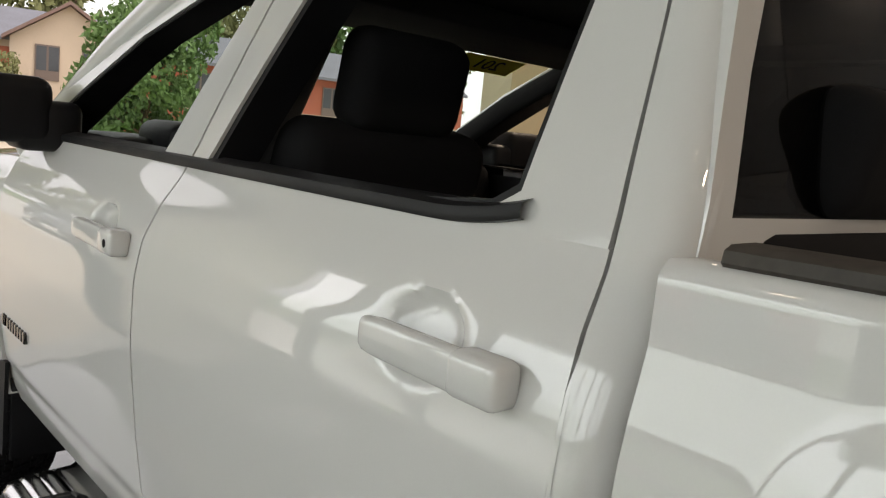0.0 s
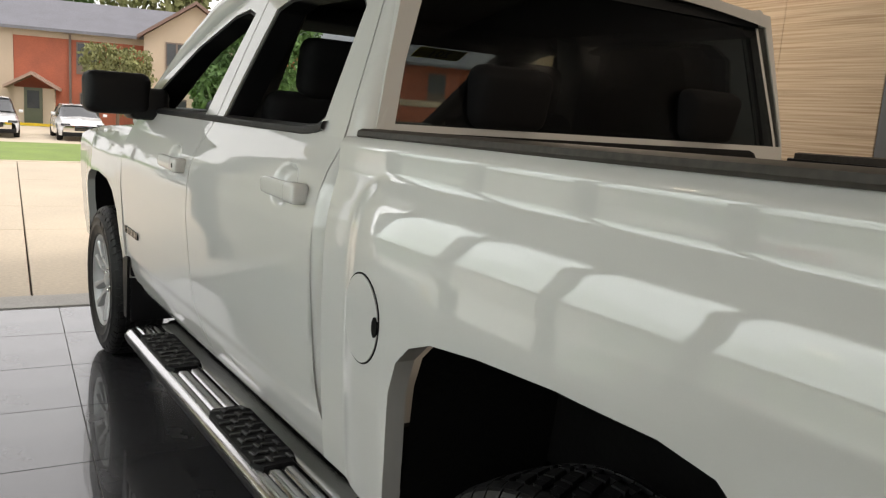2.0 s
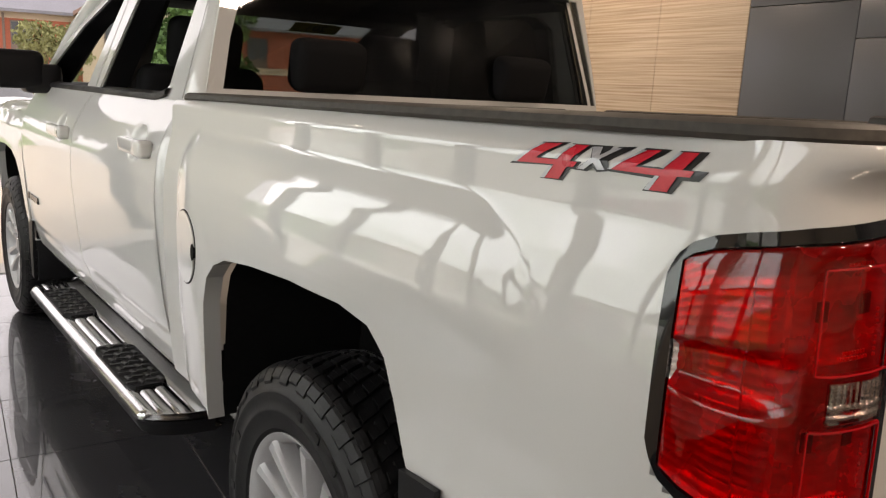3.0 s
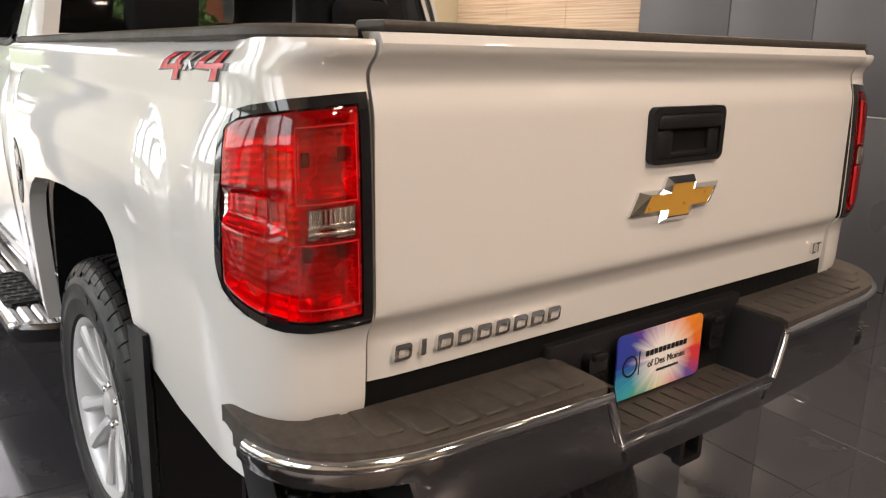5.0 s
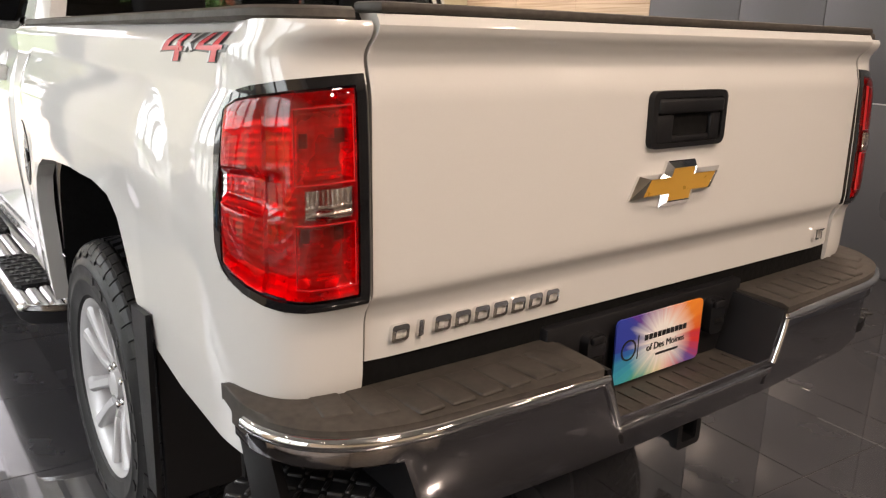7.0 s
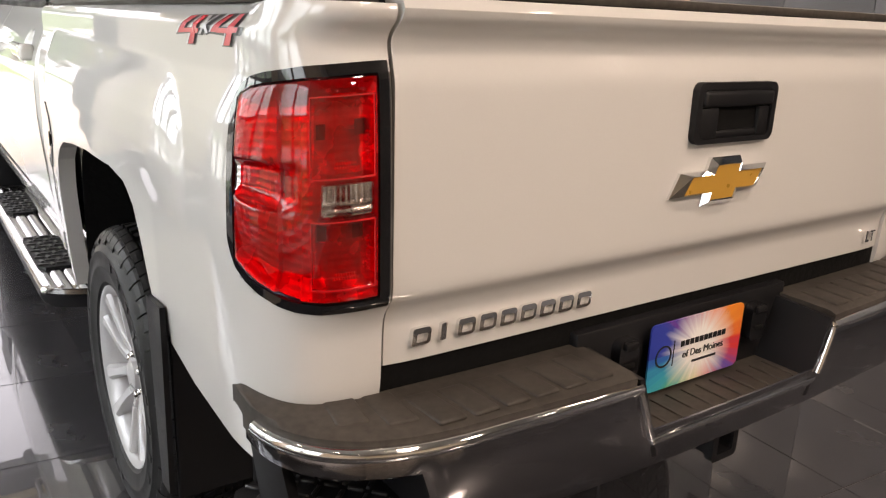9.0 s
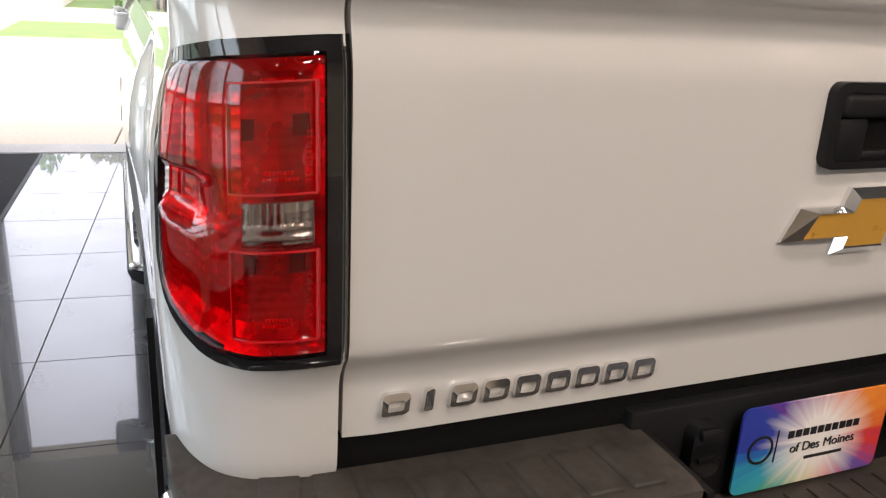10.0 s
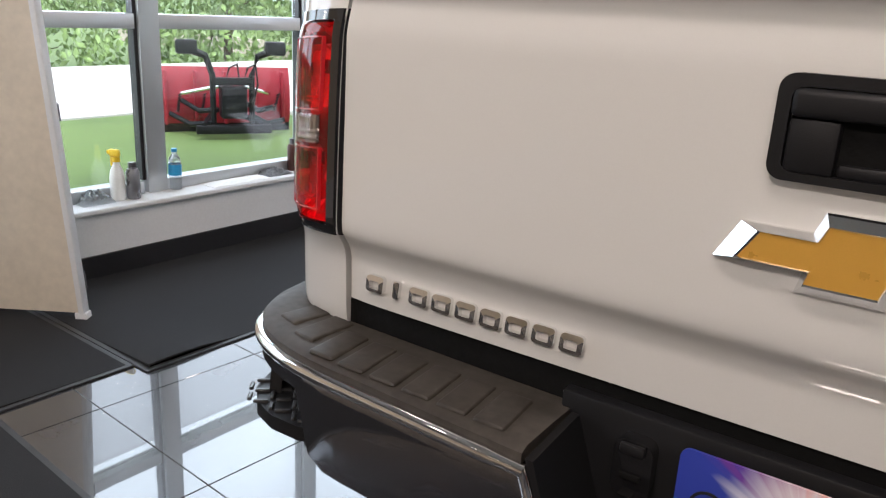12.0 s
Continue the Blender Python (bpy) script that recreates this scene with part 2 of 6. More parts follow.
def words(text, size, depth, m, bevel=0.0):
    """Raised letters as a bmesh, laid by the pose m."""
    cu = bpy.data.curves.new("letters", "FONT")
    cu.body, cu.size, cu.extrude, cu.bevel_depth, cu.align_x, cu.align_y = text, size, depth, bevel, "CENTER", "CENTER"
    ob = new("letters", cu)
    bpy.context.view_layer.update()
    me = bpy.data.meshes.new_from_object(ob.evaluated_get(bpy.context.evaluated_depsgraph_get()))
    bm = bmesh.new()
    bm.from_mesh(me)
    bmesh.ops.transform(bm, matrix=m, verts=bm.verts)
    bpy.data.objects.remove(ob)
    bpy.data.curves.remove(cu)
    bpy.data.meshes.remove(me)
    return bm


def smooth_curve(points, lo, hi, soft, n=1200):
    """A softened polyline through (x, y) points, as a function."""
    xs = np.linspace(lo, hi, n)
    ys = np.interp(xs, [p[0] for p in points], [p[1] for p in points])
    k = max(1, int(soft / (hi - lo) * n))
    w = np.hanning(2 * k + 1)
    w /= w.sum()
    ys = np.convolve(np.pad(ys, k, mode="edge"), w, mode="valid")
    return lambda x: float(np.interp(x, xs, ys))


# ---- the showroom ----
WEST, EAST, NORTH, SOUTH, TOP = -3.05, 3.8, 6.1, -7.0, 3.6
# the building stands slightly turned to the truck
ROOM = pose(-1.1, 4.55, 0, 0, 0, -5) @ pose(1.1, -4.55, 0)
# and its glazed side runs a little out of square
WEST_TURN = pose(-2.92, 1.0, 0, 0, 0, 2.6) @ pose(2.92, -1.0, 0)


def plain(name, label, category, bm, mat, smooth=False, kind="structure"):
    return tagged(link(name, bm, mat, None, "", smooth), label, category, kind=kind)


floor = plain("floor", "dark polished porcelain tile floor with thin grey joints", "floor",
              boxed(WEST - 0.7, EAST + 0.3, SOUTH - 0.3, NORTH - 0.27, -0.16, -0.004), GROUT)
plain("ceiling", "plain grey showroom ceiling", "ceiling", boxed(WEST - 0.7, EAST + 0.3, SOUTH - 0.3, NORTH + 0.4, TOP, TOP + 0.2), CEIL)
plain("threshold_trim", "pale concrete threshold strip at the open doorway", "threshold",
      boxed(WEST - 0.4, EAST + 0.3, NORTH - 0.266, NORTH + 0.06, -0.16, 0.004, bevel=0.004), surface("threshold_concrete", (0.42, 0.40, 0.37), 0.7, 0, 0.2, 3, 60, 0.3))

# west wall: low white wall with a ledge, glazing above
ww = plain("wall_west", "low white wall with a deep ledge under showroom glazing", "wall", boxed(WEST - 0.16, WEST + 0.1, SOUTH, 6.55, 0.0, 0.316), WHITE_WALL)
plain("window_sill", "white painted window ledge", "window sill", boxed(WEST - 0.16, WEST + 0.14, -1.938, 6.15, 0.318, 0.345, bevel=0.008), WHITE_WALL)
plain("baseboard_west", "black skirting along the low wall", "baseboard", boxed(WEST + 0.1, WEST + 0.115, -1.938, 6.15, 0.0, 0.115, bevel=0.003), BASE_BLACK)
plain("wall_west_top", "white wall above the glazing", "wall", boxed(WEST - 0.16, WEST + 0.02, SOUTH, 6.55, 2.72, TOP), WHITE_WALL)
plain("wall_west_rear", "cream wall beside the glazing", "wall", boxed(WEST - 0.16, WEST + 0.02, SOUTH, -1.94, 0.318, 2.72), CREAM_WALL)

window_1 = empty("window_1", "aluminium framed showroom glazing in two rows over a ledge", "window", kind="structure", at=(0, 0, 0))
posts = [-1.88, -0.82, 0.24, 1.27, 2.32, 3.34, 4.36, 5.40]
for yy in posts:
    part("mullion", boxed(WEST - 0.1, WEST + 0.0, yy - 0.055, yy + 0.055, 0.345, 2.72, bevel=0.004), ALU, window_1)
    part("gasket", boxed(WEST - 0.07, WEST - 0.02, yy - 0.075, yy - 0.0552, 0.41, 2.70), BASE_BLACK, window_1)
for z0, z1 in ((0.345, 0.405), (1.15, 1.22), (2.66, 2.72)):
    for a, b in zip(posts, posts[1:]):
        part("rail", boxed(WEST - 0.09, WEST - 0.004, a + 0.0555, b - 0.0755, z0, z1, bevel=0.004), ALU, window_1)
for a, b in zip(posts, posts[1:]):
    for z0, z1 in ((0.405, 1.15), (1.22, 2.66)):
        pane = part("pane", boxed(WEST - 0.056, WEST - 0.05, a + 0.056, b - 0.076, z0, z1), SHOW_GLASS, window_1)
        pane.visible_shadow = False

# north wall with the wide open doorway
plain("wall_north", "beige painted wall beside the open doorway", "wall", boxed(WEST - 0.40, -2.46, 6.2, 6.46, 0.0, TOP), BEIGE_WALL)
plain("wall_north_return", "cream door pier at the doorway", "wall", boxed(-2.46, -2.28, 6.12, 6.46, 0.0, TOP), CREAM_WALL)
plain("wall_north_header", "wall above the wide doorway", "wall", boxed(-2.28, 2.75, 6.2, 6.46, 2.95, TOP), BEIGE_WALL)
plain("wall_north_east", "beige wall at the far side of the doorway", "wall", boxed(2.75, EAST + 0.2, 6.12, 6.46, 0.0, TOP), BEIGE_WALL)
plain("baseboard_north", "pale skirting under the beige wall", "baseboard", boxed(WEST - 0.10, -2.465, 6.185, 6.198, 0.0, 0.1, bevel=0.003), CREAM_WALL)
door_track = empty("door_1", "dark metal door track post at the open doorway", "door", kind="structure")
part("jamb", boxed(-2.278, -2.16, 6.28, 6.41, 0.0, 2.95, bevel=0.006), surface("dark_jamb", (0.05, 0.05, 0.055), 0.4, 0.4, 0.1, 4, 80, 0.05), door_track)
part("track", boxed(-2.277, -2.22, 6.16, 6.278, 0.0, 2.9, bevel=0.004), BASE_BLACK, door_track)

# east wall: pale lined stone left, dark panels right
plain("wall_east", "dark wall behind the display panels", "wall", boxed(EAST + 0.04, EAST + 0.3, SOUTH, 6.15, 0.0, TOP), BASE_BLACK)
LINED = bpy.data.materials.new("lined_travertine")
LINED.use_nodes = True
_n, _l = LINED.node_tree.nodes, LINED.node_tree.links
_tc, _mp, _nz, _rp = _n.new("ShaderNodeTexCoord"), _n.new("ShaderNodeMapping"), _n.new("ShaderNodeTexNoise"), _n.new("ShaderNodeValToRGB")
_mp.inputs["Scale"].default_value = (1.0, 1.2, 70.0)
_nz.inputs["Scale"].default_value, _nz.inputs["Detail"].default_value = 1.0, 6
_rp.color_ramp.elements[0].position, _rp.color_ramp.elements[0].color = 0.3, (0.36, 0.26, 0.17, 1)
_rp.color_ramp.elements[1].position, _rp.color_ramp.elements[1].color = 0.62, (0.60, 0.49, 0.37, 1)
_l.new(_tc.outputs["Object"], _mp.inputs["Vector"])
_l.new(_mp.outputs[0], _nz.inputs["Vector"])
_l.new(_nz.outputs[0], _rp.inputs[0])
_l.new(_rp.outputs[0], _n["Principled BSDF"].inputs["Base Color"])
_n["Principled BSDF"].inputs["Roughness"].default_value = 0.55
_bp = _n.new("ShaderNodeBump")
_bp.inputs["Strength"].default_value, _bp.inputs["Distance"].default_value = 0.4, 0.004
_l.new(_nz.outputs[0], _bp.inputs["Height"])
_l.new(_bp.outputs[0], _n["Principled BSDF"].inputs["Normal"])
stone = empty("stone_cladding", "pale lined travertine wall cladding in tall panels", "wall cladding", kind="structure")
for a, b in ((3.53, 4.4), (4.404, 5.25), (5.254, 6.1)):
    part("panel", boxed(EAST, EAST + 0.036, a, b, 0.0, TOP, bevel=0.003), LINED, stone)
dark = empty("dark_cladding", "dark blue-grey flush wall panels with thin seams", "wall cladding", kind="structure")
ys = [3.522, 2.68, 2.04, 1.34, 0.6, -0.1, -1.1, -2.2, -3.3, -4.4, -5.6, -7.0]
for i, (b, a) in enumerate(zip(ys, ys[1:])):
    cuts = [0.0, 1.04, 2.145, TOP] if i == 0 else [0.0, 1.04, 1.90, 2.145, TOP] if i == 1 else [0.0, 1.04, 1.90, TOP]
    for z0, z1 in zip(cuts, cuts[1:]):
        part("panel", boxed(EAST - 0.008, EAST + 0.036, a + 0.003, b - 0.003, z0 + 0.003, z1 - 0.003, bevel=0.002), DARK_PANEL, dark)
part("light_line", boxed(EAST - 0.012, EAST - 0.009, -7.0, 1.65, 1.036, 1.044), ALU, dark, "thin pale metal strip")

plain("wall_south", "cream end wall of the showroom", "wall", boxed(WEST - 0.16, EAST + 0.3, SOUTH - 0.2, SOUTH, 0.0, TOP), CREAM_WALL)

# recessed ceiling lamps
warm = glow("lamp_glow", (1.0, 0.86, 0.68), 16)
for yy in (-5.2, -3.2, -1.2, 0.8, 2.8, 4.8):
    for xx in (-1.7, 0.3, 2.3):
        dl = empty("ceiling_downlight", "round recessed warm ceiling downlight", "ceiling light", "ceiling downlights", at=(xx, yy, TOP - 0.004))
        b1 = bmesh.new()
        lathe(b1, [(0.075, -0.012), (0.105, -0.014), (0.11, 0.0)], 28, "z")
        part("bezel", b1, WHITE_WALL, dl)
        b2 = bmesh.new()
        bmesh.ops.create_circle(b2, cap_ends=True, radius=0.076, segments=28)
        bmesh.ops.translate(b2, vec=(0, 0, -0.008), verts=b2.verts)
        part("diffuser", b2, warm, dl)
for xx, yy, power in ((0.3, -1.2, 26), (0.3, -3.2, 58), (2.3, -3.2, 50), (2.3, 0.8, 36), (2.3, 4.8, 48)):
    area_lamp("ceiling_lamp", (xx, yy, TOP - 0.03), (xx, yy, 0), 0.4, 0.4, power, (1.0, 0.85, 0.68))

# mats on the tiles
def floor_mat(name, label, x0, x1, y0, y1, waves, rot=0):
    e = empty(name, label, "floor mat", at=((x0 + x1) / 2, (y0 + y1) / 2, 0.0))
    w, d = (x1 - x0) / 2, (y1 - y0) / 2

    def top(u, v):
        x, y = (2 * u - 1) * w, (2 * v - 1) * d
        edge = min(w - abs(x), d - abs(y))
        wav = waves * max(0.0, math.sin(5.2 * y) * math.sin(2.1 * y + 1)) * max(0, 1 - (w - abs(x)) * 3) if edge < 0.4 else 0
        return (x, y, 0.009 + 0.002 * noise.noise(Vector((x * 2, y * 2, 0))) + wav * 0.02)
    part("mat_surface", grid(top, 24, 60, (0, 0, -0.008)), MAT_CLOTH, e)

    b = ring([(-w - 0.02, -d - 0.02), (w + 0.02, -d - 0.02), (w + 0.02, d + 0.02), (-w - 0.02, d + 0.02)],
             [(-w + 0.004, -d + 0.004), (w - 0.004, -d + 0.004), (w - 0.004, d - 0.004), (-w + 0.004, d - 0.004)],
             lambda p, q: (p, q, 0.007), (0, 0, -0.006), sub=4)
    part("edging", b, MAT_EDGE, e, "dark rubber edging")
    return e


floor_mat("entrance_mat", "long black ribbed floor mat, edge slightly rippled", -2.93, -1.92, 0.47, 3.66, 1.0)
logo_mat = floor_mat("logo_mat", "black floor mat with a pale round emblem and lettering marks", -2.93, -1.50, 3.71, 5.70, 0.0)
floor_mat("short_mat", "black floor mat lying beside the long one", -2.93, -2.0, -1.3, 0.425, 0.2)
floor_mat("corner_mat", "black floor mat behind the truck", -2.1, -0.9, -1.6, -0.02, 0.0)
MARK = surface("pale_mat_print", (0.62, 0.62, 0.64), 0.8, 0, 0.15, 8, 90, 0.1)
b = bmesh.new()
lathe(b, [(0.13, 0.0145), (0.20, 0.0145), (0.20, 0.010), (0.13, 0.010), (0.13, 0.0145)], 40, "z", (-0.19, 0.0, 0))
part("round_print", b, MARK, logo_mat, "pale round print")
for px, w, ln in ((0.06, 0.06, 0.08), (0.24, 0.045, 0.36), (0.34, 0.05, 0.16), (0.47, 0.06, 0.06), (0.57, 0.04, 0.18)):
    part("print_bar", boxed(px - w / 2, px + w / 2, -ln / 2, ln / 2, 0.011, 0.0135), MARK, logo_mat, "pale printed bar")

# clutter on the ledge
LZ = 0.345
WHITE_PLASTIC = surface("white_plastic", (0.78, 0.78, 0.76), 0.35, 0, 0.06, 8, 90, 0.02)
YELLOW = surface("yellow_plastic", (0.80, 0.55, 0.02), 0.4, 0, 0.06, 8, 90, 0.02)
BLUE = surface("blue_label", (0.03, 0.30, 0.60), 0.4, 0, 0.1, 8, 90, 0.0)
GREEN = surface("green_tub", (0.10, 0.52, 0.04), 0.4, 0, 0.1, 8, 90, 0.0)
GREY_CAN = surface("grey_can", (0.25, 0.25, 0.27), 0.3, 0.6, 0.1, 8, 90, 0.0)
PET = surface("clear_bottle", (0.75, 0.82, 0.86), 0.08, 0, 0.05, 8, 90, 0.0)
PET.node_tree.nodes["Principled BSDF"].inputs["Transmission Weight"].default_value = 0.85
PAPER = surface("white_paper", (0.80, 0.80, 0.78), 0.8, 0, 0.05, 6, 90, 0.05)
RAG = surface("grey_rag", (0.16, 0.17, 0.18), 0.9, 0, 0.5, 12, 120, 0.5)


def turned(name, profile, mat, parent, label="", n=24):
    bm = bmesh.new()
    lathe(bm, profile, n, "z")
    return part(name, bm, mat, parent, label)


def spray_bottle(x, y, turn, head, fill=WHITE_PLASTIC):
    e = empty("spray_bottle", "white spray bottle with a coloured trigger on the ledge", "bottle", "spray bottles", at=(x, y, LZ))
    e.rotation_euler = (0, 0, radians(turn))
    turned("bottle", [(0.0005, 0.001), (0.033, 0.001), (0.036, 0.02), (0.036, 0.11), (0.030, 0.145), (0.016, 0.175), (0.016, 0.20), (0.0005, 0.20)], fill, e)
    turned("collar", [(0.019, 0.188), (0.019, 0.212), (0.0005, 0.212)], head, e)
    part("spray_head", boxed(-0.034, 0.022, -0.011, 0.011, 0.212, 0.248, bevel=0.008), head, e, "coloured spray head")
    part("nozzle", boxed(-0.046, -0.0335, -0.009, 0.009, 0.222, 0.242, bevel=0.004), head, e)
    part("trigger", boxed(-0.030, -0.021, -0.007, 0.007, 0.165, 0.214, bevel=0.004), head, e)


def water_bottle(x, y):
    e = empty("water_bottle", "clear plastic water bottle with a blue label", "bottle", "water bottles", at=(x, y, LZ))
    turned("bottle", [(0.0005, 0.001), (0.030, 0.001), (0.033, 0.012), (0.031, 0.06), (0.033, 0.075), (0.033, 0.135), (0.026, 0.165), (0.013, 0.185), (0.013, 0.20), (0.0005, 0.20)], PET, e)
    turned("label_band", [(0.0335, 0.075), (0.0338, 0.076), (0.0338, 0.130), (0.0335, 0.131)], BLUE, e, "blue printed label")
    turned("cap", [(0.0145, 0.195), (0.0145, 0.212), (0.0005, 0.213)], BLUE if y < 2 else WHITE_PLASTIC, e)


def can(x, y, mat, label, h=0.16):
    e = empty("spray_can", label, "can", at=(x, y, LZ))
    turned("body", [(0.0005, 0.001), (0.031, 0.001), (0.033, 0.006), (0.033, h - 0.03), (0.026, h - 0.012), (0.0005, h - 0.012)], mat, e)
    turned("cap", [(0.020, h - 0.012), (0.020, h + 0.02), (0.0005, h + 0.022)], GREY_CAN, e)


spray_bottle(-3.02, 1.03, 20, YELLOW)
can(-3.00, 1.10, GREY_CAN, "grey metal can beside the spray bottle")
water_bottle(-3.05, 1.37)
water_bottle(-3.03, 2.37)
can(-3.03, 2.16, surface("dark_can", (0.08, 0.035, 0.03), 0.35, 0.4, 0.3, 20, 90, 0.0), "dark printed spray can on the ledge", 0.17)
spray_bottle(-3.05, 2.28, 80, surface("red_trigger", (0.6, 0.05, 0.05), 0.4, 0, 0.1, 8, 90, 0), BLUE)
spray_bottle(-3.04, 2.56, -30, GREY_CAN)
spray_bottle(-3.00, 2.67, 10, YELLOW)
tub = empty("green_tub", "green plastic tub with a yellow lid", "tub", at=(-3.03, 4.55, LZ))
turned("body", [(0.0005, 0.001), (0.048, 0.001), (0.056, 0.10), (0.0005, 0.10)], GREEN, tub)
turned("lid", [(0.058, 0.098), (0.060, 0.116), (0.055, 0.12), (0.0005, 0.12)], YELLOW, tub)


def heap(name, label, cat, x, y, w, d, h, mat, seed, rough=9.0):
    """A crumpled cloth or sheet lying on the ledge."""
    e = empty(name, label, cat, at=(x, y, LZ))

    def f(u, v):
        a, b = 2 * u - 1, 2 * v - 1
        edge = max(0.0, 1 - max(abs(a), abs(b)) ** 3)
        p = Vector((a * rough * w * 4 + seed, b * rough * d * 4, seed))
        k = max(0.0, 0.55 + noise.noise(p) * 0.45 + noise.noise(p * 2.7) * 0.22 + abs(noise.noise(p * 5.1)) * 0.18)
        return (a * w / 2 * (1 + 0.1 * noise.noise(Vector((b * 3, seed, 0)))), b * d / 2 * (1 + 0.1 * noise.noise(Vector((a * 3, 0, seed)))), 0.003 + edge * h * k)
    part("cloth", grid(f, 40, 40, (0, 0, -0.002)), mat, e, angle=70)


heap("paper_sheets", "loose white paper sheets on the ledge", "paper", -2.99, 1.72, 0.13, 0.40, 0.015, PAPER, 3)
heap("grey_rag", "crumpled dark grey rag on the ledge", "rag", -3.02, 2.00, 0.13, 0.18, 0.04, RAG, 7)
heap("crumpled_film", "crumpled pale plastic film on the ledge", "plastic film", -3.03, 0.91, 0.11, 0.16, 0.08, PET, 11)
heap("cable_bundle", "dark bundle of rags by the bottles", "rag", -2.97, 2.56, 0.09, 0.22, 0.05, RAG, 15)
heap("rag_pile", "large pile of grey rags at the ledge's end", "rag", -3.02, 5.62, 0.20, 0.55, 0.24, RAG, 21, 4.0)
heap("floor_cloth", "small pale cloth on the floor by the wall", "cloth", -2.78, 5.98, 0.22, 0.16, 0.05, PAPER, 5)
bpy.data.objects["floor_cloth"].location.z = 0.006
book = empty("magazine", "open magazine with a red page on the ledge", "magazine", at=(-3.0, 3.75, LZ))
book.rotation_euler = (0, 0, radians(25))
for k, (mt, dx) in enumerate(((PAPER, -0.1), (surface("red_page", (0.55, 0.05, 0.04), 0.5, 0, 0.1, 8, 90, 0), 0.02), (surface("black_cover", (0.02, 0.02, 0.02), 0.5, 0, 0.1, 8, 90, 0), 0.0))):
    part("page", boxed(-0.09, 0.09, -0.11 + dx * 0.3, 0.11 + dx * 0.3, 0.004 * k + 0.001, 0.004 * k + 0.0045, m=pose(0, 0, 0.002 * k, 0, -6 * k, 8 * k)), mt, book)

# free-standing wood-look partition
bd = empty("partition_panel", "pale wood-look partition panel with white edge trim", "partition", at=(-2.50, 0.573, 0.0))
bd.rotation_euler = (0, 0, radians(214 + 5))
part("board", boxed(0.012, 1.3, -0.02, 0.02, 0.035, 2.5, bevel=0.003), surface("pale_wood_board", (0.72, 0.65, 0.54), 0.5, 0, 0.10, 3, 30, 0.05), bd)
part("edge_trim", boxed(-0.012, 0.0118, -0.026, 0.026, 0.03, 2.5, bevel=0.004), WHITE_WALL, bd, "white edge trim")
for z in (0.13, 0.82, 1.6):
    part("hinge", boxed(-0.016, 0.004, -0.031, -0.0262, z, z + 0.07, bevel=0.002), GREY_CAN, bd, "small dark hinge")
for xx in (0.0, 1.22):
    part("foot", boxed(xx - 0.02, xx + 0.03, -0.024, 0.024, 0.0, 0.034, bevel=0.004), WHITE_WALL, bd)
# it leans a little
for ob in bd.children:
    for v in ob.data.vertices:
        v.co.x += v.co.z * 0.065

# everything of the building so far takes the building's turn
road = empty("road", "sunlit concrete driveway slabs with straight joints", "road", kind="structure")
GZ = -0.1
for i, (a, b2) in enumerate(((6.17, 9.7), (9.715, 11.62), (11.635, 15.0), (15.015, 18.6))):
    for xa, xb in ((-5.2, -1.28), (-1.265, 3.5), (3.515, 9.0), (9.015, 16.0)):
        part("slab", boxed(xa, xb, a, b2, GZ - 0.3, GZ, bevel=0.006, seg=1), CONCRETE, road, smooth=False)
bpy.context.view_layer.update()
for ob in list(scene.objects):
    if ob.parent is None and ob.name.split(".")[0] in ("wall_west", "wall_west_top", "wall_west_rear", "window_sill", "baseboard_west", "window_1", "window_daylight", "low_window_daylight", "entrance_mat", "logo_mat", "short_mat",
                                                       "spray_bottle", "water_bottle", "spray_can", "green_tub", "paper_sheets", "grey_rag", "crumpled_film", "cable_bundle", "rag_pile", "floor_cloth", "magazine"):
        ob.matrix_world = WEST_TURN @ ob.matrix_world
    if ob.parent is None and ob is not cam and ob is not sun:
        ob.matrix_world = ROOM @ ob.matrix_world
bpy.context.view_layer.update()

# ---- outside ----
# the land lies lower beyond the drive
FZ = GZ - 0.5
plain("ground", "grass and earth reaching to the horizon", "ground", boxed(-400, 400, -60, 900, FZ - 0.6, FZ - 0.03), GRASS)
plain("side_lawn", "green grass between the showroom and the side road", "lawn", boxed(-8.58, -3.4, -40, 6.4, GZ - 0.9, GZ - 0.03), GRASS)
plain("kerb", "low concrete kerb along the lawn", "kerb", boxed(-30, 60, 18.5, 18.66, GZ - 0.7, GZ + 0.02, bevel=0.02), CONCRETE)
plain("lawn", "mown grass strip beside the drive, sunlight painted into its green", "lawn", boxed(-30, 60, 18.67, 26.0, GZ - 0.7, GZ - 0.06), LAWN)
plain("parking_road", "sunlit grey parking area before the building", "road", boxed(-30, 60, 26.02, 47.0, FZ - 0.3, FZ), CONCRETE)
plain("side_road", "pale sunlit road beyond the side lawn", "road", boxed(-14.5, -8.6, -40, 60, GZ - 0.9, GZ - 0.01), surface("pale_road", (0.62, 0.60, 0.55), 0.85, 0, 0.1, 0.7, 30, 0.2))
plain("north_lot", "pale concrete lot beside the showroom", "road", boxed(-8.59, -3.62, 6.6, 60, GZ - 0.9, GZ - 0.018), surface("lot_concrete", (0.60, 0.57, 0.52), 0.85, 0, 0.12, 0.7, 30, 0.2))


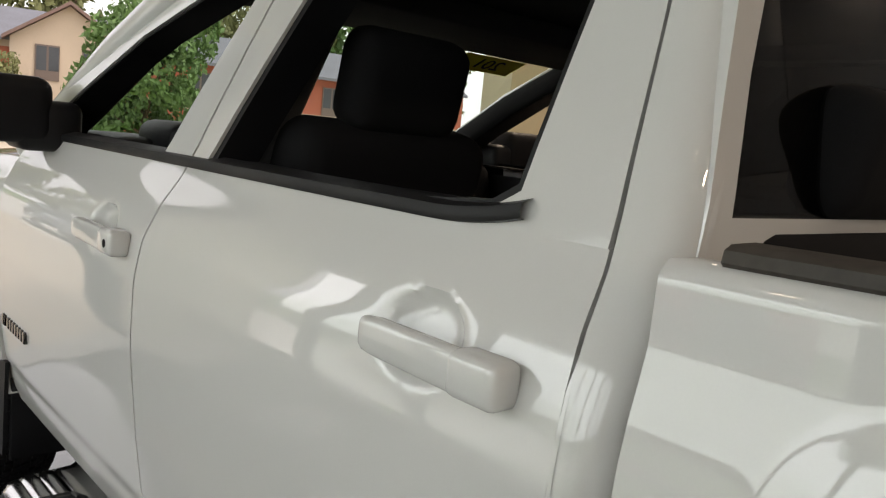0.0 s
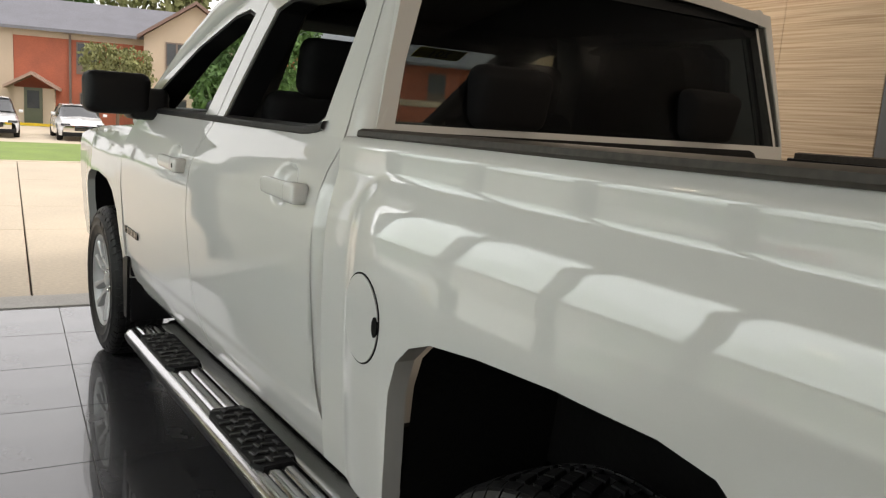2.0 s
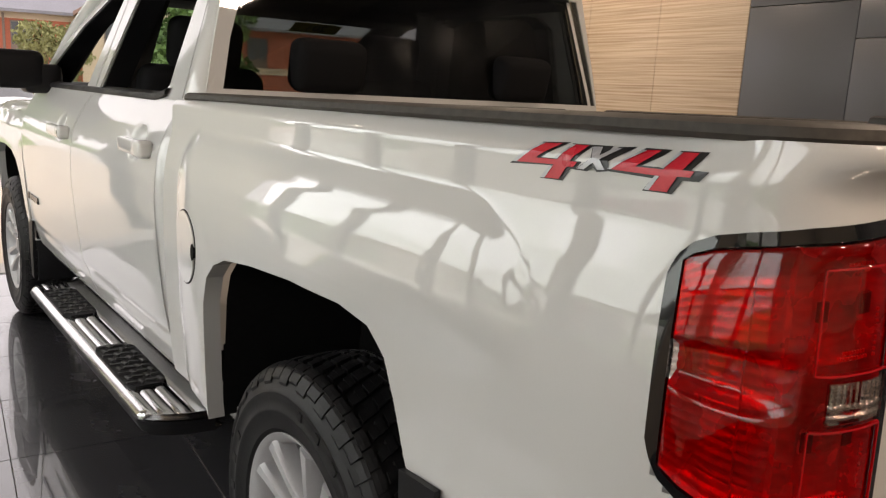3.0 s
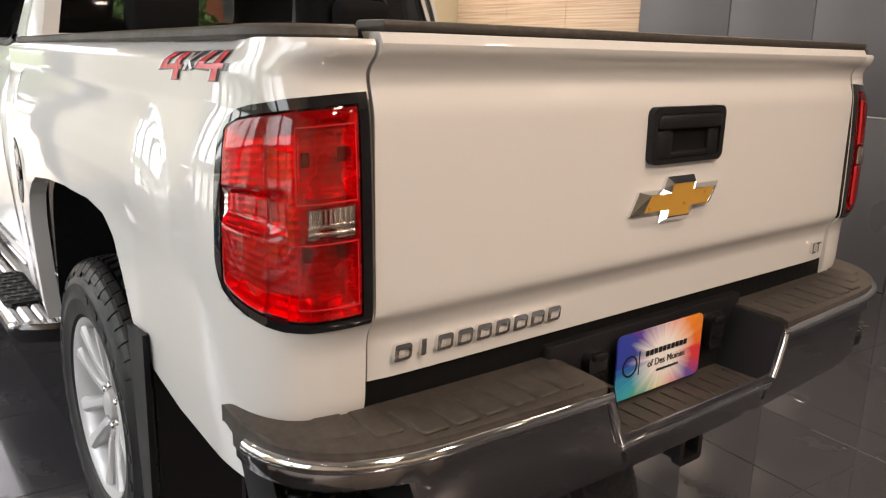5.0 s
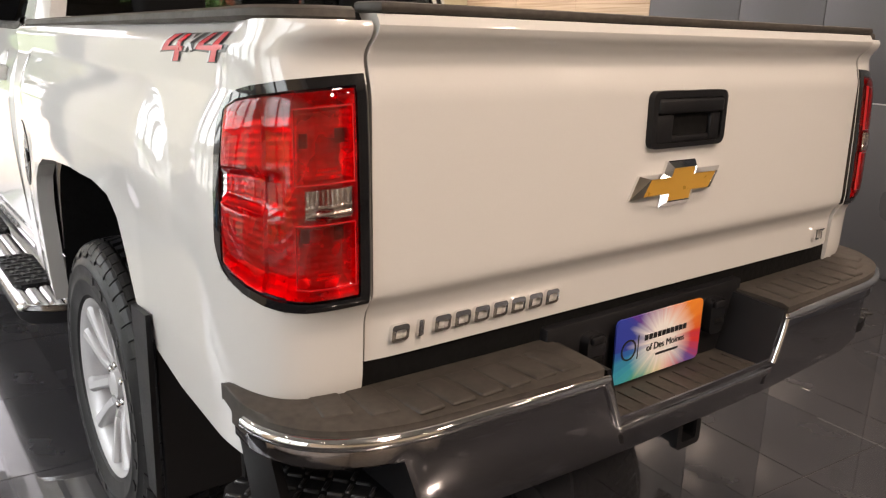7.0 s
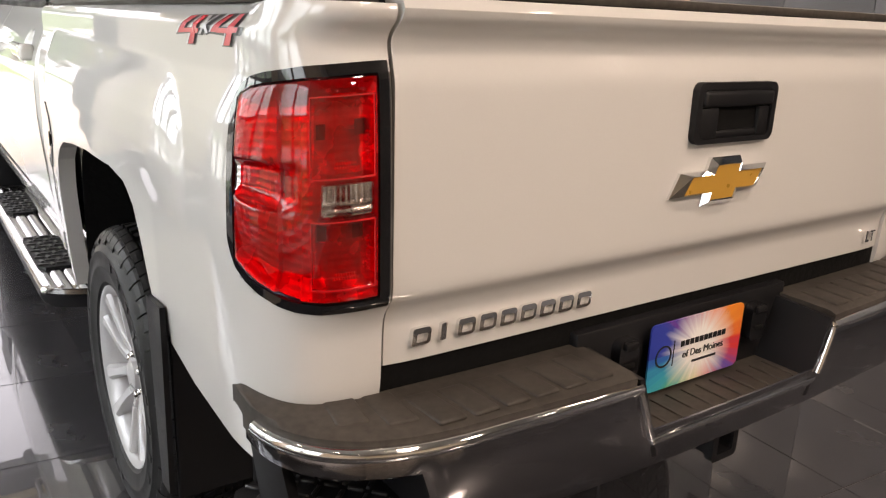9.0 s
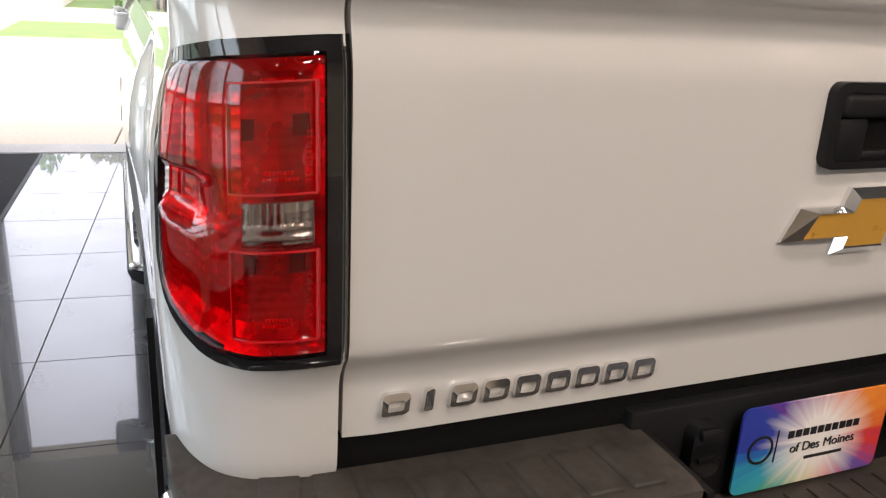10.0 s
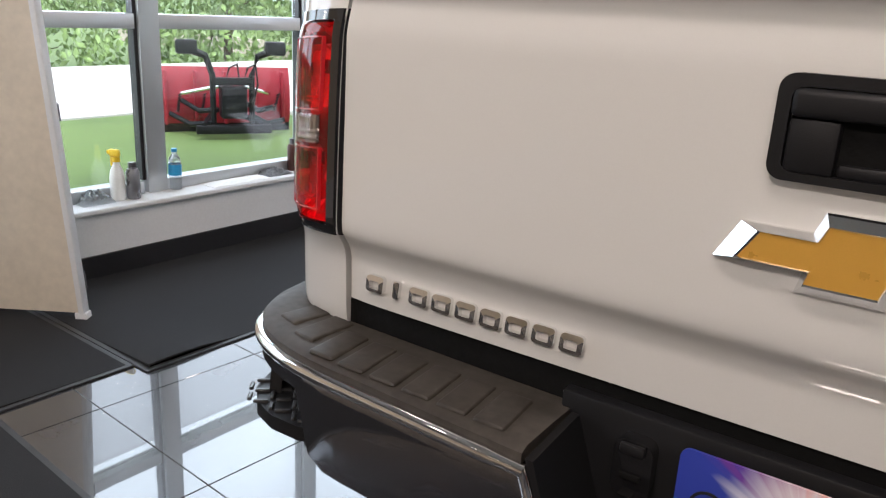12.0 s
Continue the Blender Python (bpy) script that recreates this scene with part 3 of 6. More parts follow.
def leaf_cloud(bm, centre, radii, count, size, rnd):
    for _ in range(count):
        d = Vector((rnd.gauss(0, 1), rnd.gauss(0, 1), rnd.gauss(0, 1))).normalized()
        r = rnd.uniform(0.55, 1.0) ** 0.6
        lump = 0.75 + 0.35 * noise.noise(d * 2.2 + Vector(centre))
        p = Vector(centre) + Vector((d.x * radii[0], d.y * radii[1], d.z * radii[2])) * r * lump
        s = size * rnd.uniform(0.6, 1.4)
        q = Euler((rnd.uniform(0, 6.28), rnd.uniform(0, 6.28), rnd.uniform(0, 6.28))).to_matrix()
        vs = [bm.verts.new(p + q @ Vector(c) * s) for c in ((-0.5, 0, 0), (0, -0.28, 0.06), (0.5, 0, 0), (0, 0.28, 0.06))]
        bm.faces.new(vs)


def tree(x, y, h, spread, mat, count, size, label, seed, trunk=0.3, low=0.35, name="tree"):
    rnd = random.Random(seed)
    e = empty(name, label, "tree", at=(x, y, FZ))
    bm = bmesh.new()
    tube(bm, [(0, 0, -0.1), (0.03 * h * 0.2, 0, h * 0.25), (0, 0.02 * h, h * 0.55), (0.02 * h, 0, h * 0.8)], [trunk * 0.5, trunk * 0.4, trunk * 0.25, trunk * 0.08], 10)
    part("trunk", bm, BARK, e)
    lumps = []
    for k in range(7):
        a = k * 2.4
        p = (math.cos(a) * spread * 0.5, math.sin(a) * spread * 0.5, h * rnd.uniform(low + 0.12, 0.85))
        lumps.append(p)
        bm = bmesh.new()
        tube(bm, [(0, 0, h * rnd.uniform(0.25, 0.5)), (p[0] * 0.5, p[1] * 0.5, p[2] * 0.85), p], [trunk * 0.18, trunk * 0.12, trunk * 0.04], 7)
        part("limb", bm, BARK, e)
    bm = bmesh.new()
    for p in lumps + [(0, 0, h * 0.8)]:
        leaf_cloud(bm, p, (spread * 0.55, spread * 0.55, h * (1 - low) * 0.30), count // 8, size, rnd)
    crown = part("crown", bm, mat, e, smooth=False)
    return e


tree(6.1, 21.5, 4.9, 2.0, LEAF, 9000, 0.19, "leafy green tree on the lawn", 3, 0.22, 0.15)
tree(7.0, 44.0, 4.5, 2.0, LEAF_OLIVE, 3600, 0.22, "olive green tree before the brick building", 5, 0.2, 0.25)
rnd = random.Random(9)
for k in range(16):
    tree(-26 + k * 5.6 + rnd.uniform(-1, 1), 68 + rnd.uniform(-4, 6), rnd.uniform(12, 16), 4.2, LEAF_OLIVE if k % 3 else LEAF, 1600, 0.75, "tall green tree behind the building", 100 + k, 0.5, 0.2)
for k in range(11):
    tree(-16.8 + rnd.uniform(-0.6, 0.6), 0 + k * 2.6, rnd.uniform(5, 7), 2.6, LEAF_LIGHT, 6500, 0.17, "light green tree beyond the side road", 200 + k, 0.25, -0.08)
for k, (hx, hy) in enumerate(((1.2, 45.6), (-0.4, 46.2))):
    e = empty("hedge_bush", "low dark green clipped bush by the wall", "bush", at=(hx, hy, FZ))
    bm = bmesh.new()
    leaf_cloud(bm, (0, 0, 0.6), (0.9, 0.6, 0.75), 900, 0.14, rnd)
    part("leaves", bm, LEAF, e, smooth=False)

# brick and stucco building across the drive
HOUSE = pose(6.35, 48.6, FZ, 0, 0, -14)
house = empty("apartment_building", "two-storey red brick and beige stucco apartment building", "building")


def hb(name, mat, label, *a, parent=None, **k):
    bm = boxed(*a, **k)
    bmesh.ops.transform(bm, matrix=HOUSE, verts=bm.verts)
    return part(name, bm, mat, parent or house, label, smooth=False)


hb("brick_wall", BRICK, "red brick wall", -3.65, 2.95, 0, 8, 0, 5.15)
hb("stucco_wall", STUCCO, "beige stucco end wall", -4.9, -3.654, -0.06, 8, 0, 5.15)
hb("stucco_band", STUCCO, "beige stucco band under the eaves", -3.65, 2.95, -0.05, -0.004, 4.75, 5.15)
hb("gable_wall", STUCCO, "beige stucco gable bay", 2.96, 8.4, -1.2, 8, 0, 5.25)
hb("wing_wall", BRICK, "red brick side wing", 8.41, 30, 0, 8, 0, 5.15)
hb("wing_band", STUCCO, "beige band", 8.41, 30, -0.05, -0.004, 2.5, 2.9)


def house_mesh(name, verts, faces, mat, label):
    bm = bmesh.new()
    vs = [bm.verts.new(HOUSE @ Vector(v)) for v in verts]
    for f in faces:
        bm.faces.new([vs[i] for i in f])
    return part(name, bm, mat, house, label, smooth=False)


house_mesh("roof", [(-4.7, -0.6, 5.05), (30, -0.6, 5.05), (30, 4, 7.0), (-4.7, 4, 7.0), (30, 8.6, 5.05), (-4.7, 8.6, 5.05), (-4.7, -0.6, 5.22), (30, -0.6, 5.22), (30, 4, 7.17), (-4.7, 4, 7.17), (30, 8.6, 5.22), (-4.7, 8.6, 5.22)],
           [(0, 1, 2, 3), (3, 2, 4, 5), (6, 7, 8, 9), (9, 8, 10, 11), (0, 1, 7, 6), (5, 4, 10, 11), (0, 3, 9, 6), (3, 5, 11, 9), (1, 2, 8, 7), (2, 4, 10, 8)], SHINGLE, "grey shingle roof")
house_mesh("gable_roof", [(2.6, -1.7, 5.05), (5.68, -1.7, 7.15), (8.76, -1.7, 5.05), (2.6, 5, 5.05), (5.68, 5, 7.15), (8.76, 5, 5.05), (2.6, -1.7, 5.23), (5.68, -1.7, 7.33), (8.76, -1.7, 5.23), (2.6, 5, 5.23), (5.68, 5, 7.33), (8.76, 5, 5.23)],
           [(0, 1, 4, 3), (1, 2, 5, 4), (6, 7, 10, 9), (7, 8, 11, 10), (0, 1, 7, 6), (1, 2, 8, 7), (0, 3, 9, 6), (2, 5, 11, 8), (3, 4, 10, 9), (4, 5, 11, 10)], surface("brown_fascia", (0.20, 0.13, 0.11), 0.7, 0, 0.1, 2, 20, 0.1), "brown gable roof edge")
house_mesh("gable_face", [(2.96, -1.2, 5.25), (8.4, -1.2, 5.25), (5.68, -1.2, 7.1), (2.96, -1.0, 5.25), (8.4, -1.0, 5.25), (5.68, -1.0, 7.1)], [(0, 1, 2), (3, 5, 4), (0, 3, 4, 1), (1, 4, 5, 2), (2, 5, 3, 0)], STUCCO, "beige gable")
FRAME = surface("bronze_frame", (0.16, 0.12, 0.10), 0.5, 0.2, 0.1, 3, 40, 0.05)
for wx, wz, ww2, wh, yf in ((4.1, 3.2, 1.15, 1.8, -1.2), (6.3, 3.2, 1.15, 1.8, -1.2), (4.1, 0.4, 1.15, 1.5, -1.2), (6.3, 0.4, 1.15, 1.5, -1.2), (-0.55, 2.9, 1.1, 1.75, 0.0), (-0.4, 0.2, 1.0, 1.7, 0.0), (12, 2.9, 1.2, 1.75, 0.0), (16, 2.9, 1.2, 1.75, 0.0), (20, 2.9, 1.2, 1.75, 0.0)):
    w1 = hb("window", FRAME, "bronze framed window", wx, wx + ww2, yf - 0.06, yf - 0.003, wz, wz + wh)
    for k in range(2):
        hb("pane", DARK_GLASS, "", wx + 0.07 + k * ww2 / 2, wx + ww2 / 2 - 0.04 + k * ww2 / 2, yf - 0.075, yf - 0.061, wz + wh * 0.28, wz + wh - 0.08, parent=w1)
hb("downspout", FRAME, "dark downspout", -0.92, -0.80, -0.12, -0.006, 0, 5.0)
hb("porch_wall", STUCCO, "beige porch wall", -3.6, -1.6, -0.5, -0.004, 0, 2.0)
d1 = hb("door", surface("green_door", (0.10, 0.11, 0.07), 0.5, 0, 0.1, 3, 40, 0), "dark green glazed door", -3.1, -2.2, -0.56, -0.504, 0.02, 2.0)
hb("door_glass", DARK_GLASS, "", -2.95, -2.35, -0.58, -0.561, 0.9, 1.85, parent=d1)
house_mesh("porch_roof", [(-4.0, -1.3, 2.05), (-2.65, -1.3, 2.85), (-1.3, -1.3, 2.05), (-4.0, -0.004, 2.05), (-2.65, -0.004, 2.85), (-1.3, -0.004, 2.05), (-4.0, -1.3, 1.9), (-2.65, -1.3, 2.68), (-1.3, -1.3, 1.9), (-4.0, -0.004, 1.9), (-2.65, -0.004, 2.68), (-1.3, -0.004, 1.9)],
           [(0, 1, 4, 3), (1, 2, 5, 4), (6, 7, 10, 9), (7, 8, 11, 10), (0, 1, 7, 6), (1, 2, 8, 7), (0, 3, 9, 6), (2, 5, 11, 8)], surface("porch_trim", (0.34, 0.24, 0.19), 0.7, 0, 0.1, 2, 20, 0.1), "brown porch gable")
kb = boxed(-3.8, -1.2, -1.9, -1.75, 0, 0.14)
bmesh.ops.transform(kb, matrix=HOUSE, verts=kb.verts)
plain("yellow_kerb", "yellow painted kerb before the porch", "kerb", kb, surface("yellow_kerb_paint", (0.75, 0.50, 0.03), 0.7, 0, 0.15, 3, 40, 0.1))

# parked cars
CAR_WHITE = surface("car_white", (0.75, 0.76, 0.78), 0.25, 0, 0.02, 2, 90, 0.0, coat=1.0)


def parked_car(x, y, turn, label, tall=1.0, paint=CAR_WHITE):
    """A saloon: nose towards its own -y."""
    e = empty("parked_car", label, "car", "parked cars", at=(x, y, FZ if y > 26 else GZ))
    e.rotation_euler = (0, 0, radians(turn))
    top = [(0.0, 0.62), (0.10, 0.72), (0.35, 0.80), (1.15, 0.92), (1.35, 0.96), (4.1, 1.00), (4.6, 0.98), (4.75, 0.80)]

    def body(u, v):
        yy = 4.75 * u
        zt = float(np.interp(yy, [p[0] for p in top], [p[1] for p in top]))
        half = 0.90 * (1 - 0.16 * abs(2 * u - 1) ** 5)
        a = math.pi * v
        k = [(-1.0, 0.22), (-1.02, 0.40), (-1.03, 0.62), (-0.98, 0.86), (-0.86, 1.0), (0, 1.03), (0.86, 1.0), (0.98, 0.86), (1.03, 0.62), (1.02, 0.40), (1.0, 0.22)][round(v * 10)]
        return (k[0] * half, yy - 2.37, zt * k[1] if k[1] > 0.3 else 0.22)
    part("body", grid(body, 30, 10, (0, 0, 0)), paint, e)

    def cabin(u, v):
        yy = 1.15 + 3.2 * u
        h = float(np.interp(u, [0, 0.3, 0.5, 0.75, 1.0], [0.93, 1.36, 1.44, 1.40, 1.0])) * tall
        k = [(-0.84, 0.0), (-0.70, 0.7), (-0.60, 0.95), (0, 1.0), (0.60, 0.95), (0.70, 0.7), (0.84, 0.0)][round(v * 6)]
        return (k[0], yy - 2.37, 0.92 + (h - 0.92) * k[1])
    part("cabin_glass", grid(cabin, 20, 6), DARK_GLASS, e, "dark windows")
    part("roof", grid(lambda u, v: (-0.58 + 1.16 * u, -0.25 + 1.5 * v, 1.425 * tall + 0.03 * (1 - (2 * u - 1) ** 2) - 0.03 * (2 * v - 1) ** 2), 8, 8, (0, 0, -0.03)), paint, e)
    part("grille", boxed(-0.33, 0.33, -2.40, -2.33, 0.42, 0.62, bevel=0.02), GLOSS_BLACK, e, "black grille")
    part("front_bumper", boxed(-0.78, 0.78, -2.39, -2.30, 0.20, 0.36, bevel=0.03), BLACK_TRIM, e)
    for s in (-1, 1):
        part("headlight", boxed(*sorted((s * 0.48, s * 0.82)), -2.36, -2.22, 0.60, 0.70, bevel=0.02), DARK_GLASS, e)
        part("side_mirror", boxed(*sorted((s * 0.90, s * 1.06)), -0.98, -0.86, 0.98, 1.10, bevel=0.03), paint, e)
        for yy in (-1.45, 1.38):
            bm = bmesh.new()
            lathe(bm, [(0.19, 0.11), (0.31, 0.11), (0.33, 0.08), (0.33, -0.08), (0.31, -0.11), (0.19, -0.11)], 28, "x", (s * 0.80, yy, 0.33))
            w = part("wheel", bm, RUBBER, e)
            bm = bmesh.new()
            lathe(bm, [(0.0005, s * 0.10), (0.19, s * 0.09), (0.19, 0.0)], 20, "x", (s * 0.80, yy, 0.33))
            part("rim", bm, ALLOY, w)


parked_car(3.98, 37.0, -3, "white saloon car parked across the drive")
parked_car(0.92, 37.6, -4, "white car parked before the porch", 1.1)
parked_car(-6.2, 15.5, 15, "white car parked beside the showroom", 1.15)
parked_car(-6.4, 20.5, 10, "dark car parked in the side lot", 1.0, surface("car_dark", (0.03, 0.035, 0.05), 0.25, 0, 0.02, 2, 90, 0.0, coat=1.0))

# snow plough on the grass
plow = empty("snow_plough", "red snow plough blade on a black frame standing on the grass", "snow plough", at=(-6.75, 4.75, GZ - 0.03))
plow.rotation_euler = (0, 0, radians(60))
plow.scale = (0.63, 0.70, 0.78)


def blade(u, v):
    a = -0.5 + 1.2 * v
    return (-1.15 + 2.3 * u, 0.5 - 0.22 * math.cos(a * 1.6), 0.12 + 0.78 * v)


part("blade", grid(blade, 12, 10, (0, 0.04, 0)), RED_PLASTIC, plow, "red moulded blade")
for k in range(5):
    xx = -1.0 + k * 0.5
    part("rib", boxed(xx - 0.03, xx + 0.03, 0.2, 0.32, 0.12, 0.85, bevel=0.01), RED_PLASTIC, plow)
part("cutting_edge", boxed(-1.15, 1.15, 0.36, 0.42, 0.0, 0.16), BLACK_TRIM, plow)
part("push_frame", boxed(-0.62, 0.62, -0.52, -0.42, 0.08, 0.20, bevel=0.02), BLACK_TRIM, plow)
part("lift_arm", boxed(-0.07, 0.07, -0.45, 0.30, 0.62, 0.70, bevel=0.015, m=pose(0, 0, 0.05, -8, 0, 0)), BLACK_TRIM, plow)
for k, (xa, xb, za) in enumerate(((-0.95, -0.35, 0.16), (0.35, 0.95, 0.16), (-0.75, -0.25, 0.34), (0.25, 0.75, 0.34))):
    bm = bmesh.new()
    tube(bm, [(xa, 0.18 - 0.3 * (k % 2), za + 0.12), ((xa + xb) / 2, -0.05, za), (xb, -0.38 + 0.3 * (k % 2), za + 0.05)], 0.038, 8)
    part("brace", bm, BLACK_TRIM, plow)
for xa in (-0.82, -0.42, 0.42, 0.82):
    bm = bmesh.new()
    tube(bm, [(xa + 0.022 * math.cos(q * 1.3), 0.16 + 0.022 * math.sin(q * 1.3) - 0.012 * q, 0.30 + 0.010 * q) for q in range(30)], 0.012, 6)
    part("trip_spring", bm, BLACK_TRIM, plow, "black coil spring")
for xa in (-0.16, 0.14):
    bm = bmesh.new()
    tube(bm, [(xa, -0.36, 0.62), (xa + 0.10, -0.44, 0.95), (xa + 0.24, -0.40, 1.00), (xa + 0.30, -0.30, 0.72), (xa + 0.22, -0.20, 0.45)], 0.016, 6)
    part("hose", bm, BLACK_TRIM, plow, "black hydraulic hose")
for s in (-1, 1):
    bm = bmesh.new()
    tube(bm, [(s * 0.5, -0.5, 0.2), (s * 0.25, 0.25, 0.25)], 0.045, 8)
    part("push_arm", bm, BLACK_TRIM, plow)
    bm = bmesh.new()
    tube(bm, [(s * 0.32, -0.35, 0.2), (s * 0.32, -0.38, 0.85), (s * 0.42, -0.38, 1.10), (s * 0.62, -0.38, 1.16)], 0.05, 8)
    part("tower", bm, BLACK_TRIM, plow)
    part("headlamp", boxed(*sorted((s * 0.55, s * 0.88)), -0.48, -0.30, 1.12, 1.30, bevel=0.03), BLACK_TRIM, plow, "black plough headlamp")
    bm = bmesh.new()
    tube(bm, [(s * 0.2, -0.3, 0.7), (s * 0.75, 0.2, 0.55)], 0.03, 8)
    part("angle_ram", bm, CHROME, plow)
part("cross_beam", boxed(-0.36, 0.36, -0.42, -0.33, 0.72, 0.82, bevel=0.01), BLACK_TRIM, plow)
part("pump_box", boxed(-0.2, 0.22, -0.5, -0.2, 0.28, 0.70, bevel=0.03), BLACK_TRIM, plow)
fence = empty("board_fence", "weathered grey board fence behind the plough", "fence")
FENCE = surface("weathered_boards", (0.42, 0.38, 0.32), 0.85, 0, 0.2, 3, 40, 0.3, rand=0.6)
for k in range(26):
    part("board", boxed(-13.0 + 0.16 * k, -12.85 + 0.16 * k, 12.0, 12.03, GZ, 2.0), FENCE, fence, smooth=False)

# ---- the pickup truck ----
truck = empty("pickup_truck", "white crew cab pickup truck with red tail lamps parked indoors", "truck")
door_w = smooth_curve([(0.40, 0.86), (0.50, 0.895), (0.60, 0.928), (0.645, 0.934), (0.655, 0.942), (0.80, 0.958), (1.0, 0.972), (1.12, 0.970),
                       (1.20, 0.956), (1.27, 0.925), (1.33, 0.885), (1.37, 0.868), (1.45, 0.845), (1.80, 0.735), (1.9, 0.70)], 0.4, 1.9, 0.03)
bed_w = smooth_curve([(0.40, 0.915), (0.60, 0.945), (0.80, 0.960), (0.95, 0.965), (1.05, 0.9655), (1.12, 0.963), (1.17, 0.9585), (1.215, 0.950), (1.25, 0.941), (1.28, 0.934), (1.348, 0.933), (1.366, 0.912), (1.39, 0.885), (1.5, 0.88)], 0.4, 1.5, 0.010)
REAR_AXLE, FRONT_AXLE, AXLE_Z = 1.085, 4.735, 0.41
REAR_ARCH = [(1.585, 0.52), (1.56, 0.70), (1.545, 0.86), (1.52, 0.93), (1.475, 0.972), (1.40, 1.000), (1.25, 1.018), (1.05, 1.030), (0.86, 1.028), (0.77, 1.010),
             (0.72, 0.965), (0.688, 0.89), (0.655, 0.79), (0.62, 0.735), (0.56, 0.706), (0.42, 0.674), (0.22, 0.656), (-0.05, 0.650)]
FRONT_ARCH = [(5.24, 0.55), (5.23, 0.80), (5.19, 0.92), (5.10, 0.975), (4.95, 1.0), (4.70, 1.01), (4.48, 0.995), (4.36, 0.95), (4.28, 0.86), (4.23, 0.72), (4.19, 0.56)]


def dense(pts, n=14):
    return np.array([(p[0] + (q[0] - p[0]) * k / n, p[1] + (q[1] - p[1]) * k / n) for p, q in zip(pts, pts[1:]) for k in range(n)])


ARCHES = {}


def flare(y, z, arch):
    key = (arch[0], len(arch))
    if key not in ARCHES:
        ARCHES[key] = dense(arch)
    d2 = float(((ARCHES[key] - (y, z)) ** 2).sum(axis=1).min())
    return 0.005 * math.exp(-d2 / 0.07 ** 2) * min(1.0, max(0.0, (y - 0.55) / 0.4))


BULGE = smooth_curve([(-0.1, 0.0), (0.0, 0.0), (0.015, 0.0038), (0.04, 0.0105), (0.07, 0.0155), (0.10, 0.0185), (0.13, 0.0205), (0.165, 0.0225), (0.215, 0.0225), (0.4, 0.014), (1.5, 0.010)], -0.1, 1.5, 0.005, 4000)


def bulge(y, z):
    """The raised field over the rear wheel: a step along its top that curls down at both ends."""
    zt = 1.284 + 0.015 * (y - 0.9)
    cy, cz, r = 0.575, zt - 0.20, 0.20
    if y < cy and z > cz:
        d = r - math.hypot(y - cy, z - cz)
    elif y > 1.67 and z > zt - 0.13:
        d = 0.13 - math.hypot(y - 1.67, z - (zt - 0.13))
    else:
        d = min(zt - z, y - (cy - r), 1.80 - y)
    k = BULGE(max(-0.1, d))
    low = min(1.0, max(0.0, (z - 0.98) / 0.14))
    low = low * low * (3 - 2 * low)
    return k * (1 - (1 - low) * min(1.0, max(0.0, (1.0 - y) / 0.4)))


def line_at(pts, y):
    ps = sorted(pts)
    return float(np.interp(y, [p[0] for p in ps], [p[1] for p in ps]))


# the tailgate's upright profile, shared by the corners beside it
tg_y = smooth_curve([(0.80, 0.022), (0.905, 0.020), (0.925, 0.014), (0.950, -0.004), (0.97, -0.006), (1.15, -0.002), (1.27, 0.0), (1.285, 0.002), (1.325, 0.0135), (1.338, 0.0145), (1.350, 0.008), (1.366, -0.014), (1.382, -0.023), (1.398, -0.014), (1.42, 0.01)], 0.8, 1.42, 0.007)


# the bed side runs forward to back, then rounds the corner to the tailgate
def bed_plan(s):
    """s from 0 at the cab to 1 at the corner's start, then to 2 beside the tailgate: place and outward normal."""
    if s <= 1:
        return -0.95, 1.925 - s * (1.925 - 0.27), -1.0, 0.0
    t = (s - 1) * math.pi / 2
    c, si = max(0.0, math.cos(t)), math.sin(t)
    x, y = -0.770 - 0.180 * c ** 0.72, 0.27 - 0.268 * si ** 0.72
    nx, ny = -max(c, 1e-4) ** 0.9, -max(si, 1e-4) ** 0.9
    k = math.hypot(nx, ny)
    return x, y, nx / k, ny / k


def corner_fade(s):
    """How much of the side's tumblehome the corner keeps."""
    k = min(1.0, max(0.0, (s - 1) / 0.45))
    return 1 - 0.8 * k * k * (3 - 2 * k)


def bed_point(s, z, out=0.0):
    x, y, nx, ny = bed_plan(s)
    w = bed_w(z) - 0.95
    d = w * corner_fade(s) + out + (flare(y, z, REAR_ARCH[:15]) + bulge(y, z) if s <= 1 else 0)
    if s > 1 and z < 0.81:
        d -= 0.020 * min(1.0, (0.81 - z) / 0.065) ** 2 * min(1.0, max(0.0, (s - 1.3) / 0.3))
    k = min(1.0, max(0.0, (s - 1.35) / 0.55))
    return (x + nx * d, y + ny * d + tg_y(min(1.40, max(0.8, z))) * k * k * (3 - 2 * k), z)


bed_s = sorted({(1.925 - y) / 1.655 for y, z in REAR_ARCH if y > 0.27} | {i / 110 for i in range(111)} | {1 + i / 48 for i in range(49)})


def lamp_z(s, top):
    """Lower or upper edge of the tail lamp along the corner."""
    k = (s - 1.0)
    if top:
        return float(np.interp(k, [0.14, 0.15, 0.17, 0.21, 0.28, 0.38, 0.6, 1.0], [1.222, 1.238, 1.255, 1.270, 1.282, 1.290, 1.301, 1.312]))
    return float(np.interp(k, [0.14, 0.16, 0.19, 0.25, 0.33, 0.44, 0.55, 0.7, 1.0], [1.040, 1.010, 0.988, 0.970, 0.956, 0.945, 0.940, 0.938, 0.945]))


